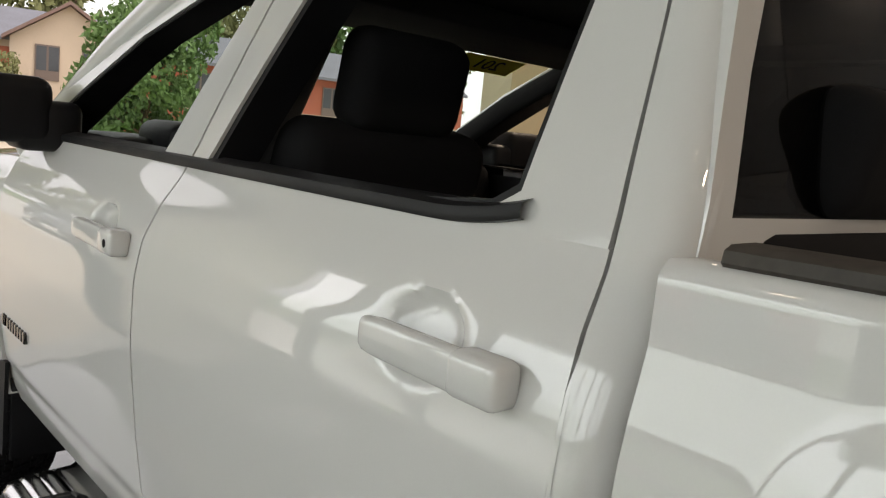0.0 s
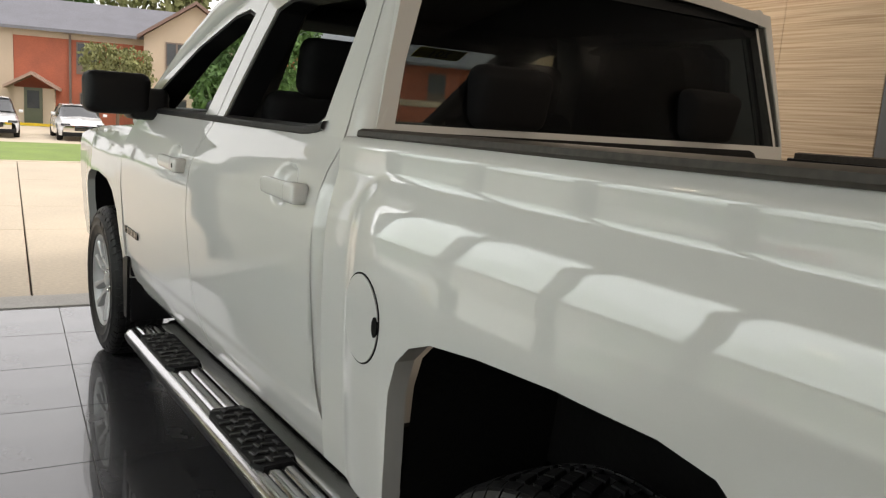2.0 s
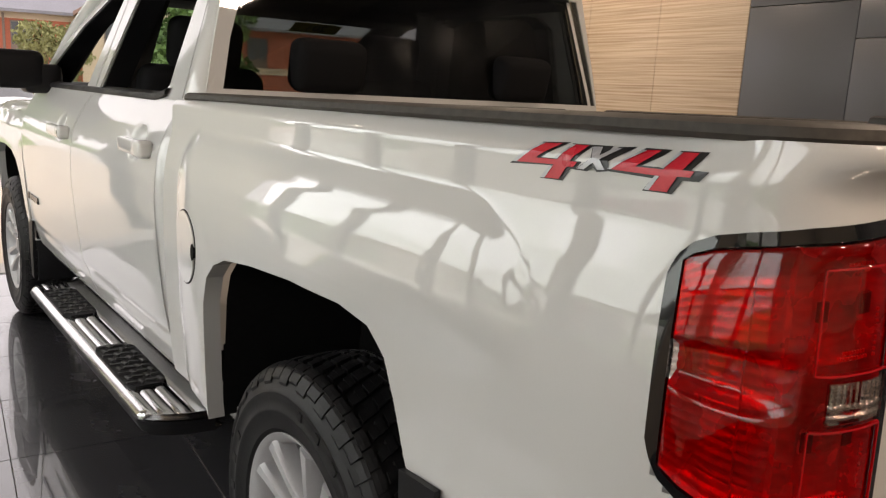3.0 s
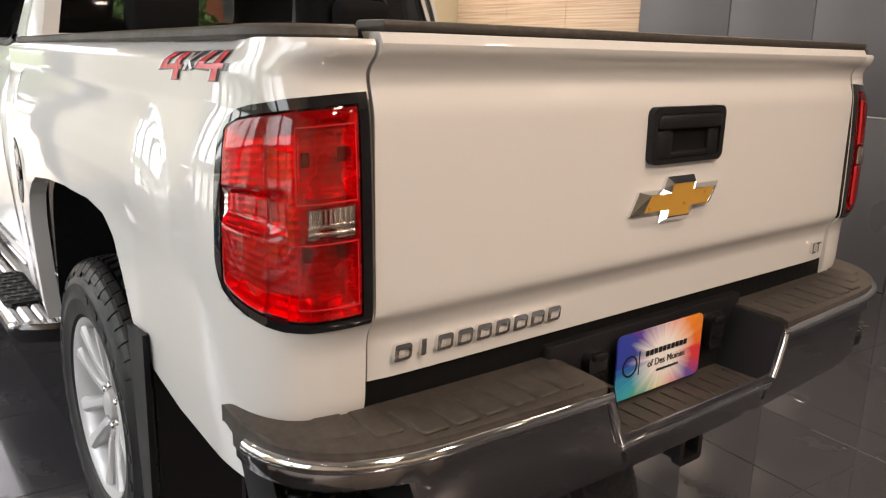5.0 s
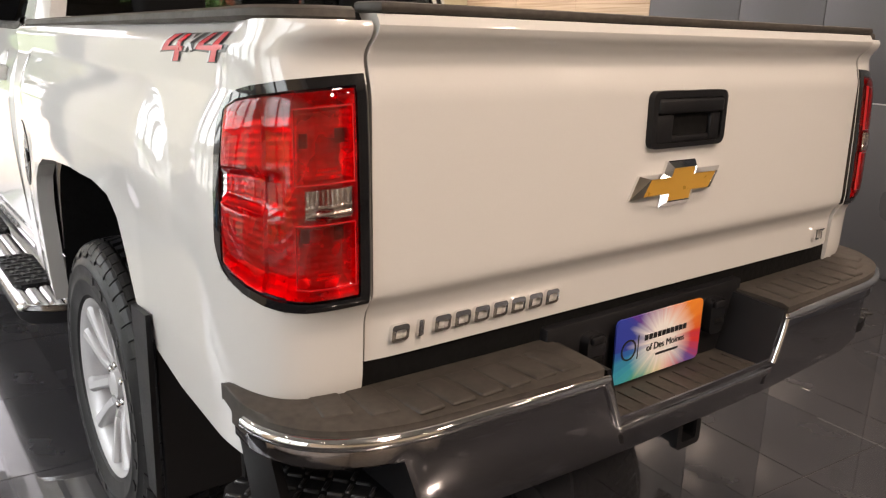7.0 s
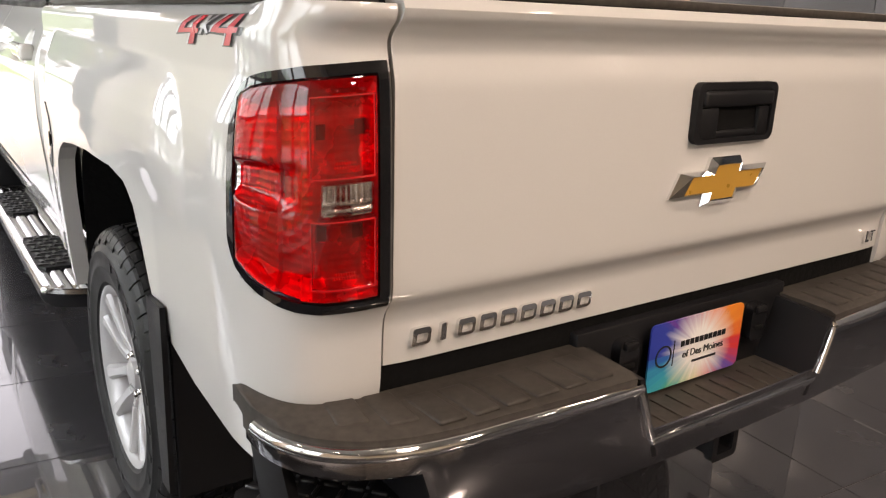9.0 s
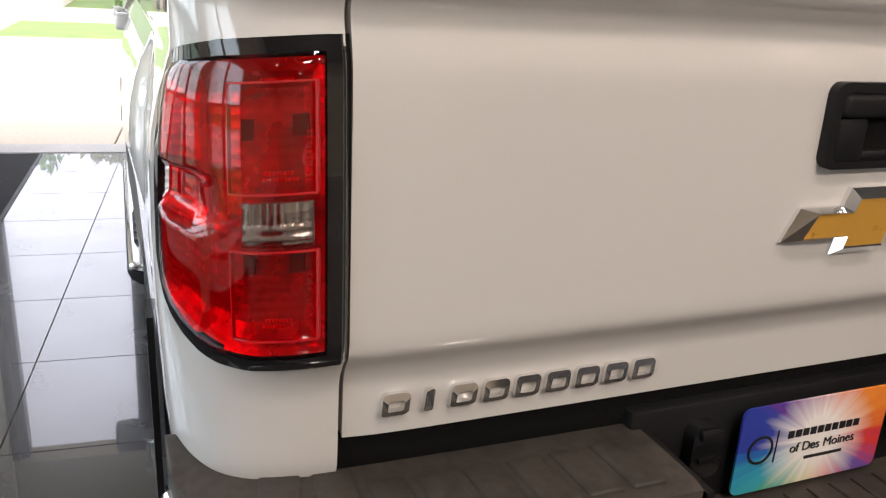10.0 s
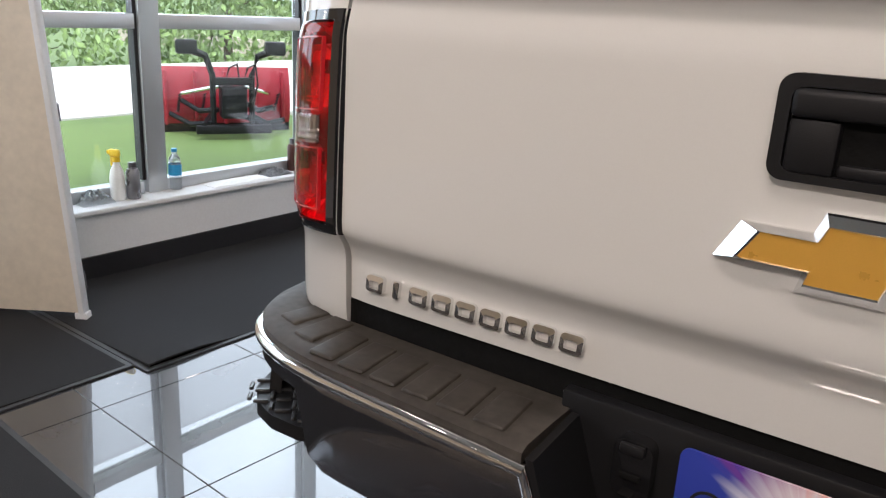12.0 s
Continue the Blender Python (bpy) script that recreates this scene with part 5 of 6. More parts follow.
for sgn in (-1, 1):
    def pad(u, v):
        t0, t1 = (0.0, 0.331) if sgn < 0 else (1.0, 0.669)  # from the end to the plate recess
        x, y = bump_plan(t0 + (t1 - t0) * (u ** 1.6))
        yi = 0.048 if abs(x) < 0.79 else 0.048 + 0.117 * min(1, (abs(x) - 0.79) / 0.16) ** 1.5
        yi = max(yi, y + 0.008)
        prof = [(0.0, 0.748), (0.012, 0.764), (0.10, 0.770), (0.5, 0.772), (0.9, 0.772), (1.0, 0.768)][round(v * 5)]
        return (x, y + (yi - y) * prof[0] + (0.003 if v == 0 else 0), prof[1] + 0.012 * (abs(x) / 0.975) ** 2 + 0.006 * max(0.0, (abs(x) - 0.88) / 0.08) * prof[0])
    sp = part("step_pad", grid(pad, 50, 5, (0, 0, -0.03)), PAD_PLASTIC, bumper, "worn dark plastic step pad")
    for i in range(8):
        xr = sgn * (0.385 + i * 0.064)
        sk = max(0, abs(xr) - 0.70)
        panel = boxed(-0.026, 0.026, -0.056, 0.046, -0.006, 0.0035, bevel=0.005, seg=3)
        for v in panel.verts:
            v.co.x += sgn * (0.25 * (v.co.y + 0.05) + (0.010 if v.co.y < -0.045 else 0)) * 0.6
        bmesh.ops.transform(panel, matrix=pose(xr, -0.052 + sk * 0.48, 0.772 + 0.012 * (abs(xr) / 0.975) ** 2, 0, 0, sgn * sk * 110), verts=panel.verts)
        part("pad_panel", panel, PAD_PLASTIC, sp)
    part("recess_cheek", slab([(0.03, 0.77), (-0.130, 0.760), (-0.130, 0.585), (0.03, 0.585)], lambda a, b: (sgn * (0.309 - (0.77 - b) * 0.34), a, b), (sgn * 0.012, 0, 0)), BLACK_TRIM, bumper)
    bm = bmesh.new()
    tube(bm, [(lambda p: (p[0], p[1] - 0.001, 0.742 + 0.012 * (abs(p[0]) / 0.975) ** 2))(bump_plan(0.5 + sgn * (0.487 - 0.322 * (i / 30) ** 1.5))) for i in range(31)]
         + [(sgn * 0.318, -0.132, 0.738), (sgn * 0.308, -0.134, 0.715), (sgn * 0.287, -0.135, 0.660), (sgn * 0.276, -0.135, 0.636)], [0.0125] * 29 + [0.010] * 2 + [0.008] * 4, 10)
    part("chrome_lip", bm, CHROME, bumper, "bright chrome lip")
    # corner step
    part("corner_pocket", boxed(*sorted((sgn * 0.66, sgn * 0.935)), 0.150, 0.166, 0.56, 0.745), UNDER, bumper, "black pocket in the bumper corner")
    part("pocket_wall", slab([(-0.104, 0.708), (-0.104, 0.60), (-0.07, 0.555), (0.15, 0.555), (0.15, 0.74), (-0.06, 0.735)], lambda a, b: (sgn * 0.748, a, b), (-sgn * 0.010, 0, 0)), BLACK_TRIM, bumper, "black rim of the corner pocket")
    def end_panel(u, v):
        # a slanted post between the bumper's end and the pocket
        q = (1.57 - 0.20 * v) + (-0.30 - 0.02 * v) * u
        return (sgn * (0.617 + 0.345 * math.sin(q) ** 0.74), 0.124 - 0.241 * max(0.0, math.cos(q)) ** 0.74, 0.752 - 0.190 * v)
    part("end_panel", grid(end_panel, 10, 6, (-sgn * 0.02, 0.012, 0)), BLACK_TRIM, bumper, "dark grey plastic bumper end")
    step = [(0.745, -0.045), (0.80, -0.068), (0.865, -0.070), (0.925, -0.050), (0.970, -0.010), (0.994, 0.045), (0.998, 0.10), (0.975, 0.145), (0.92, 0.165), (0.745, 0.165)]
    sole = boxed(*sorted((sgn * 0.745, sgn * 0.93)), -0.03, 0.15, 0.548, 0.572, bevel=0.01)
    cs = part("corner_step", slab([(sgn * a, b) for a, b in step], lambda a, b: (a, b, 0.600), (0, 0, -0.028)), BLACK_TRIM, bumper, "black corner step with tread")
    part("step_sole", sole, UNDER, cs)
    for i in range(8):
        for j in range(7):
            cx, cy = 0.772 + 0.029 * i, -0.048 + 0.031 * j
            if cx > 0.985 or (cx - 0.86) + (0.02 - cy) > 0.165 or (cx > 0.95 and cy > 0.12):
                continue
            part("tread_bar", boxed(-0.014, 0.014, -0.0042, 0.0042, -0.002, 0.005, bevel=0.0022, seg=1, m=pose(sgn * cx, cy, 0.600, 0, 0, 40 if (i + j) % 2 else -50)), NUB_BLACK, cs)
part("recess_tread", boxed(-0.290, 0.290, -0.126, 0.045, 0.600, 0.626, bevel=0.006), PAD_PLASTIC, bumper, "lower step tread")
part("recess_lip", boxed(-0.272, 0.272, -0.139, -0.127, 0.616, 0.630, bevel=0.005), CHROME, bumper)
for i in range(11):
    xr = -0.24 + i * 0.048
    part("recess_rib", boxed(xr - 0.004, xr + 0.004, -0.115, -0.02, 0.625, 0.6295, bevel=0.002, seg=1), PAD_PLASTIC, bumper)
part("plate_panel", boxed(-0.34, 0.34, 0.012, 0.05, 0.60, 0.80, bevel=0.006), BLACK_TRIM, bumper, "black panel behind the plate")
for xr in (-0.215, 0.215):
    sock = part("socket_cover", slab(rrect(xr, 0.728, 0.056, 0.088, 0.018), lambda a, b: (a, -0.012, b), (0, 0.03, 0)), GLOSS_BLACK, bumper, "black flip-up socket cover")
    part("hinge_tab", boxed(xr - 0.018, xr + 0.018, -0.020, -0.010, 0.752, 0.768, bevel=0.004), BLACK_TRIM, sock)
    part("latch_slot", boxed(xr - 0.015, xr + 0.015, -0.016, -0.011, 0.712, 0.722, bevel=0.002), UNDER, sock)

# plate
PLATE_PRINT = bpy.data.materials.new("bright_plate_print")
PLATE_PRINT.use_nodes = True
_n, _l = PLATE_PRINT.node_tree.nodes, PLATE_PRINT.node_tree.links
_tc, _nz, _ad, _rp = _n.new("ShaderNodeTexCoord"), _n.new("ShaderNodeTexNoise"), _n.new("ShaderNodeMath"), _n.new("ShaderNodeValToRGB")
_sep = _n.new("ShaderNodeSeparateXYZ")
_l.new(_tc.outputs["Object"], _sep.inputs[0])
# streaks that run out from the middle
_at = _n.new("ShaderNodeMath"); _at.operation = "ARCTAN2"
_sx = _n.new("ShaderNodeMath"); _sx.operation = "ADD"; _sx.inputs[1].default_value = -0.01
_sz = _n.new("ShaderNodeMath"); _sz.operation = "ADD"; _sz.inputs[1].default_value = -0.712
_l.new(_sep.outputs["X"], _sx.inputs[0]); _l.new(_sep.outputs["Z"], _sz.inputs[0])
_l.new(_sz.outputs[0], _at.inputs[0]); _l.new(_sx.outputs[0], _at.inputs[1])
_nz.noise_dimensions = "1D"
_nz.inputs["Scale"].default_value, _nz.inputs["Detail"].default_value = 5.0, 3
_l.new(_at.outputs[0], _nz.inputs["W"])
_ad.operation = "MULTIPLY_ADD"; _ad.inputs[1].default_value = 0.16
_an = _n.new("ShaderNodeMapRange")
_an.inputs["From Min"].default_value, _an.inputs["From Max"].default_value = -math.pi, math.pi
_l.new(_at.outputs[0], _an.inputs["Value"])
_l.new(_nz.outputs[0], _ad.inputs[0]); _l.new(_an.outputs[0], _ad.inputs[2])
cr = _rp.color_ramp
# hues all round: blue, green, yellow, orange, red, orange, purple, blue
cr.elements[0].position, cr.elements[0].color = 0.05, (0.02, 0.10, 0.42, 1)
cr.elements[1].position, cr.elements[1].color = 1.0, (0.03, 0.05, 0.34, 1)
for p, c in ((0.15, (0.03, 0.36, 0.50, 1)), (0.23, (0.08, 0.36, 0.14, 1)), (0.31, (0.62, 0.52, 0.08, 1)), (0.40, (0.62, 0.03, 0.05, 1)), (0.48, (0.10, 0.08, 0.35, 1)), (0.55, (0.65, 0.04, 0.03, 1)), (0.66, (0.80, 0.26, 0.03, 1)), (0.78, (0.72, 0.10, 0.03, 1)), (0.86, (0.30, 0.03, 0.22, 1))):
    el = cr.elements.new(p)
    el.color = c
_l.new(_ad.outputs[0], _rp.inputs[0])
_ln = _n.new("ShaderNodeVectorMath"); _ln.operation = "LENGTH"
_cb = _n.new("ShaderNodeCombineXYZ")
_l.new(_sx.outputs[0], _cb.inputs[0]); _l.new(_sz.outputs[0], _cb.inputs[1])
_l.new(_cb.outputs[0], _ln.inputs[0])
_mr = _n.new("ShaderNodeMapRange")
_mr.inputs["From Min"].default_value, _mr.inputs["From Max"].default_value = 0.045, 0.135
_nm = _n.new("ShaderNodeMath"); _nm.operation = "MULTIPLY_ADD"; _nm.inputs[1].default_value = -0.06
_l.new(_nz.outputs[0], _nm.inputs[0]); _l.new(_ln.outputs["Value"], _nm.inputs[2])
_l.new(_nm.outputs[0], _mr.inputs["Value"])
_mr.inputs["From Min"].default_value, _mr.inputs["From Max"].default_value = 0.01, 0.085
_mx = _n.new("ShaderNodeMix"); _mx.data_type = "RGBA"
_mx.inputs["A"].default_value = (0.85, 0.83, 0.80, 1)
_l.new(_mr.outputs[0], _mx.inputs["Factor"]); _l.new(_rp.outputs[0], _mx.inputs["B"])
_l.new(_mx.outputs["Result"], _n["Principled BSDF"].inputs["Base Color"])
_n["Principled BSDF"].inputs["Roughness"].default_value = 0.3
INK = surface("black_ink", (0.01, 0.01, 0.012), 0.5, 0, 0.1, 8, 200, 0.0)
plate = part("licence_plate", slab(rrect(0, 0.712, 0.305, 0.152, 0.014), lambda a, b: (a, -0.010, b), (0, 0.004, 0)), PLATE_PRINT, truck, "rainbow burst dealer plate with dark lettering", smooth=False)
b = bmesh.new()
lathe(b, [(0.021, 0.0), (0.025, 0.0), (0.025, -0.0012), (0.021, -0.0012), (0.021, 0.0)], 28, "z")
bmesh.ops.transform(b, matrix=pose(-0.108, -0.0115, 0.712, 90, 0, 0), verts=b.verts)
part("round_mark", b, INK, plate, "plain dark ring mark")
part("divider", boxed(-0.078, -0.0765, -0.0118, -0.0105, 0.685, 0.742), INK, plate)
for k in range(10):
    part("name_bar", boxed(-0.056 + k * 0.0153, -0.0437 + k * 0.0153, -0.0118, -0.0105, 0.723, 0.7365, bevel=0.0006, seg=1), INK, plate, "dark bar of lettering")
part("place_words", words("of Des Moines", 0.0235, 0.0005, pose(0.022, -0.0113, 0.703, 90, 0, 0)), INK, plate, "dark printed words", smooth=False)
part("web_bar", boxed(-0.012, 0.068, -0.0118, -0.0105, 0.679, 0.684), INK, plate, "thin dark bar of lettering")
for xr in (-0.09, 0.09):
    b = bmesh.new()
    lathe(b, [(0.006, 0.0), (0.006, -0.003), (0.0001, -0.004)], 12, "z")
    bmesh.ops.transform(b, matrix=pose(xr, -0.0105, 0.776, -90, 0, 0) @ pose(0, 0, 0, 180, 0, 0), verts=b.verts)
    part("screw", b, CHROME, plate)

# tow hitch
hitch = part("tow_hitch", ring(rrect(0.022, 0.520, 0.070, 0.070, 0.008), rrect(0.022, 0.520, 0.050, 0.050, 0.006), lambda a, b: (a, -0.095, b), (0, 0.22, 0), sub=2), BLACK_TRIM, truck, "black receiver hitch")
part("hitch_bracket", boxed(-0.13, -0.014, -0.07, 0.1, 0.505, 0.585, bevel=0.012), BLACK_TRIM, hitch)
part("hitch_ring", ring(rrect(0.022, 0.520, 0.084, 0.084, 0.01), rrect(0.022, 0.520, 0.052, 0.052, 0.006), lambda a, b: (a, -0.100, b), (0, 0.02, 0), sub=2), BLACK_TRIM, hitch)
part("hitch_beam", boxed(-0.6, 0.6, 0.02, 0.1, 0.46, 0.56, bevel=0.02), UNDER, truck)


# doors and cab
def side(y, z, out=0.0):
    d = door_w(z) + out
    d -= 0.012 * max(0.0, (y - 3.6)) ** 2
    return (-d, y, z)


REAR_GAP = lambda z: float(np.interp(z, [0.5, 0.60, 0.72, 1.0, 1.2, 1.36, 1.8], [1.92, 1.95, 1.975, 1.985, 1.995, 2.02, 2.06]))
MID_GAP = lambda z: float(np.interp(z, [0.5, 0.58, 0.68, 0.95, 1.2, 1.36, 1.8], [2.91, 2.965, 3.045, 3.068, 3.068, 3.055, 2.90]))
FRONT_GAP = lambda z: float(np.interp(z, [0.5, 0.6, 0.8, 1.1, 1.36], [4.10, 4.14, 4.17, 4.165, 4.15]))


def cup_dent(y, z):
    """The finger hollows behind the two pull handles."""
    for c, zc in ((2.228, 1.214), (3.300, 1.190)):
        r2 = ((y - c) / 0.082) ** 2 + ((z - zc) / 0.058) ** 2
        if r2 < 1:
            k = min(1.0, (1 - r2) / 0.75)
            return 0.024 * k * k * (3 - 2 * k)
    return 0.0


def door_skin(ga, gb, ra, rb):
    def f(u, v):
        z = 0.535 + (1.352 - 0.535) * v
        ya, yb = ga(z) + ra, gb(z) - rb
        y = ya + (yb - ya) * u
        return side(y, z, flare(y, z, FRONT_ARCH) * 0.8 - cup_dent(y, z))
    return f


def glasshouse(y, z, out=0.0):
    x, yy, zz = side(y, z, out)
    return (x, yy, zz)


REAR_OUT = [(2.024, 1.352), (2.042, 1.58), (2.064, 1.79), (2.14, 1.805), (2.50, 1.81), (2.78, 1.81), (2.896, 1.80), (2.97, 1.60), (3.052, 1.352), (2.6, 1.352), (2.3, 1.352), (2.14, 1.352)]
REAR_IN = [(2.168, 1.398), (2.155, 1.56), (2.142, 1.70), (2.20, 1.752), (2.45, 1.762), (2.70, 1.762), (2.80, 1.735), (2.89, 1.56), (2.985, 1.362), (2.6, 1.358), (2.36, 1.362), (2.21, 1.372)]
FRONT_OUT = [(3.060, 1.352), (2.978, 1.60), (2.905, 1.80), (3.05, 1.81), (3.25, 1.79), (3.65, 1.665), (4.00, 1.50), (4.20, 1.39), (4.15, 1.352), (3.8, 1.352), (3.5, 1.352), (3.2, 1.352)]
FRONT_IN = [(3.19, 1.362), (3.09, 1.56), (2.995, 1.735), (3.07, 1.755), (3.20, 1.742), (3.55, 1.635), (3.87, 1.49), (4.02, 1.41), (4.03, 1.362), (3.75, 1.358), (3.5, 1.358), (3.3, 1.358)]


def door_handle(y0, y1, z, sx, parent, lock):
    """A pull with a cup behind it and a cap at its rear end."""
    L = y1 - y0

    def bar(u, v):
        a = 2 * math.pi * u
        y = y1 - L * v
        end = min(1.0, 7 * v + 0.45)
        h = 0.023 * (0.72 + 0.28 * min(1, 5 * v)) * (1 + 0.12 * v)
        lift = 0.034 * min(1.0, 6 * v + 0.30)
        x, _, _ = side(y, z)
        ca, sa = math.cos(a), math.sin(a)
        qx = math.copysign(abs(ca) ** 0.55, ca)
        qz = math.copysign(abs(sa) ** 0.55, sa)
        return (x - lift - 0.013 * qx * end + 0.006, y, z - 0.004 * v + h * qz * end)
    b = grid(bar, 24, 30, None, sx)
    h = part("door_handle", b, PAINT, parent, "white pull handle")
    x, _, _ = side(y0, z)
    part("handle_end", boxed(*sorted((sx * (x - 0.043), sx * (x + 0.004))), y0 - 0.008, y0 + 0.070, z - 0.031, z + 0.023, bevel=0.013, seg=4), PAINT, h)
    if lock:
        b = bmesh.new()
        lathe(b, [(0.009, 0.0), (0.009, -0.003), (0.0001, -0.004)], 14, "x")
        bmesh.ops.translate(b, vec=(x - 0.0405, y0 + 0.02, z - 0.005), verts=b.verts)
        part("key_lock", b, UNDER, h)


for sx in (1, -1):
    rd = part("rear_door", grid(door_skin(REAR_GAP, MID_GAP, 0.003, 0.003), 110, 90, (0.03, 0, 0), sx), PAINT, truck, "white rear door")
    fd = part("front_door", grid(door_skin(MID_GAP, FRONT_GAP, 0.003, 0.003), 110, 90, (0.03, 0, 0), sx), PAINT, truck, "white front door")
    part("window_frame", ring(REAR_OUT, REAR_IN, lambda a, b: glasshouse(a, b), (0.035, 0, 0), 6, sx), PAINT, rd)
    part("window_frame", ring(FRONT_OUT, FRONT_IN, lambda a, b: glasshouse(a, b), (0.035, 0, 0), 6, sx), PAINT, fd)
    shrink = lambda loop, k: [(sum(p[0] for p in loop) / len(loop) * k + p[0] * (1 - k), sum(p[1] for p in loop) / len(loop) * k + p[1] * (1 - k)) for p in loop]
    for loop, dr, lift in ((REAR_IN, rd, 0), (FRONT_IN, fd, 0)):
        part("window_seal", ring(loop, shrink(loop, 0.045), lambda a, b: glasshouse(a, b, -0.008), (0.09, 0, 0), 6, sx), BLACK_TRIM, dr, "black rubber window seal")
    part("inner_panel", grid(lambda u, v: (-0.80, 1.98 + 1.05 * u, 0.55 + 0.82 * v), 4, 4, None, sx), BLACK_TRIM, rd, "dark door trim")
    part("inner_panel", grid(lambda u, v: (-0.80, 3.08 + 1.05 * u, 0.55 + 0.78 * v), 4, 4, None, sx), BLACK_TRIM, fd, "dark door trim")
    if sx < 0:
        part("window_glass", slab(REAR_IN, lambda a, b: glasshouse(a, b, -0.03), (0.004, 0, 0), sx), PRIVACY_GLASS, rd, "dark privacy glass")
    # belt moulding
    for ya, yb, dr in ((2.145, 3.046, rd), (3.043, 4.02, fd)):
        def belt(u, v, ya=ya, yb=yb):
            y = ya + (yb - ya) * u
            rise = 0.020 * max(0, 1 - (y - 2.145) / 0.16) ** 2
            q = [(-0.002, 1.346), (0.007, 1.348), (0.009, 1.356), (0.005, 1.367), (-0.03, 1.376)][round(v * 4)]
            x, _, _ = side(y, 1.352)
            return (x - q[0], y, q[1] + rise)
        part("belt_moulding", grid(belt, 40, 4, None, sx), BLACK_TRIM, dr, "black window belt moulding")
    door_handle(2.062, 2.318, 1.208, sx, rd, False)
    door_handle(3.13, 3.40, 1.184, sx, fd, sx == 1)
    # fender badge, raised bars
    for i in range(9):
        y0 = 4.115 - 0.0295 * i
        x, _, _ = side(y0, 0.795)
        part("badge_bar", boxed(*sorted((sx * (x - 0.008), sx * (x + 0.004))), y0 - 0.021 * (0.35 if i == 1 else 1), y0, 0.778 , 0.812, bevel=0.003), GLOSS_BLACK, fd, "small raised badge bar")

    # dark seal behind each door gap
    for gap_line, owner in ((REAR_GAP, rd), (MID_GAP, fd)):
        def seal(u, v, gap_line=gap_line):
            z = 0.545 + (1.25 if gap_line is REAR_GAP else 0.80) * v
            return side(gap_line(z) - 0.014 + 0.028 * u, z, -0.016)
        part("gap_seal", grid(seal, 2, 40, (0.012, 0, 0), sx), UNDER, owner, "black rubber door seal")

    # cab corner behind the door
    def corner(u, v):
        z = 0.56 + (1.82 - 0.56) * v
        ya = REAR_GAP(z) - 0.0025
        yb = 1.945 + max(0, z - 1.4) * 0.12
        w = door_w(z)
        if u < 0.5:
            t = u / 0.5
            return (-w, ya + (yb + 0.055 - ya) * t, z)
        t = (u - 0.5) / 0.5 * math.pi / 2
        return (-w + 0.055 * (1 - math.cos(t)), yb + 0.055 * (1 - math.sin(t)), z)
    part("cab_corner", grid(corner, 20, 44, None, sx), PAINT, truck)
    # front fender
    fen_s = sorted({(5.52 - y) / 1.36 for y, z in FRONT_ARCH} | {i / 30 for i in range(31)})

    def fender(u, v):
        s = fen_s[round(u * (len(fen_s) - 1))]
        y0 = 5.52 - 1.36 * s
        zb = 0.55 if (y0 > 5.24 or y0 < 4.19) else line_at(FRONT_ARCH, y0)
        zt = 1.27 - 0.10 * max(0, (y0 - 4.2) / 1.3) ** 2
        z = zb + (zt - zb) * v
        y = y0 if s < 0.999 else FRONT_GAP(z) + 0.003
        w = float(np.interp(z, [0.5, 0.7, 1.0, 1.12, 1.2, 1.25, 1.28], [0.93, 0.955, 0.972, 0.968, 0.95, 0.91, 0.86]))
        w += flare(y, z, FRONT_ARCH) - 0.012 * max(0.0, (y - 3.6)) ** 2 * (0.5 if y < 5 else 1.0)
        return (-w, y, z)
    part("front_fender", grid(fender, len(fen_s) - 1, 26, (0.04, 0, 0), sx, us=[i / (len(fen_s) - 1) for i in range(len(fen_s))]), PAINT, truck)
    part("rocker_panel", grid(lambda u, v: (-(0.882 - 0.05 * v ** 2), 1.56 + 2.62 * u, 0.540 - 0.10 * v), 20, 3, (0.04, 0, 0), sx), PAINT, truck)
    # mirror
    mb = bmesh.new()
    box(mb, -1.170, -0.900, 3.85, 4.0, 1.335, 1.515, bevel=0.04, seg=4)
    bmesh.ops.scale(mb, vec=(sx, 1, 1), verts=mb.verts)
    mir = part("door_mirror", mb, surface("mirror_black", (0.006, 0.006, 0.007), 0.55, 0, 0.2, 6, 300, 0.0, spec=0.2), fd, "black door mirror")
    b = bmesh.new()
    box(b, -0.99, -0.82, 3.86, 4.04, 1.315, 1.455, bevel=0.03, seg=3)
    bmesh.ops.scale(b, vec=(sx, 1, 1), verts=b.verts)
    part("mirror_foot", b, BLACK_TRIM, fd)
    # A pillar
    bm = bmesh.new()
    tube(bm, [(sx * -0.83, 4.40, 1.29), (sx * -0.80, 4.12, 1.43), (sx * -0.765, 3.75, 1.62), (sx * -0.735, 3.40, 1.765), (sx * -0.715, 3.15, 1.825), (sx * -0.705, 2.6, 1.835), (sx * -0.70, 2.0, 1.835)], [0.035, 0.042, 0.045, 0.045, 0.04, 0.035, 0.03], 12)
    part("roof_rail", bm, PAINT, truck)
    bm = bmesh.new()
    tube(bm, [(sx * -0.785, 4.36, 1.29), (sx * -0.755, 4.08, 1.42), (sx * -0.72, 3.72, 1.605), (sx * -0.69, 3.37, 1.75), (sx * -0.67, 3.12, 1.80), (sx * -0.66, 2.0, 1.805)], 0.042, 10)
    part("pillar_cover", bm, LINER, truck, "dark inner pillar cover")

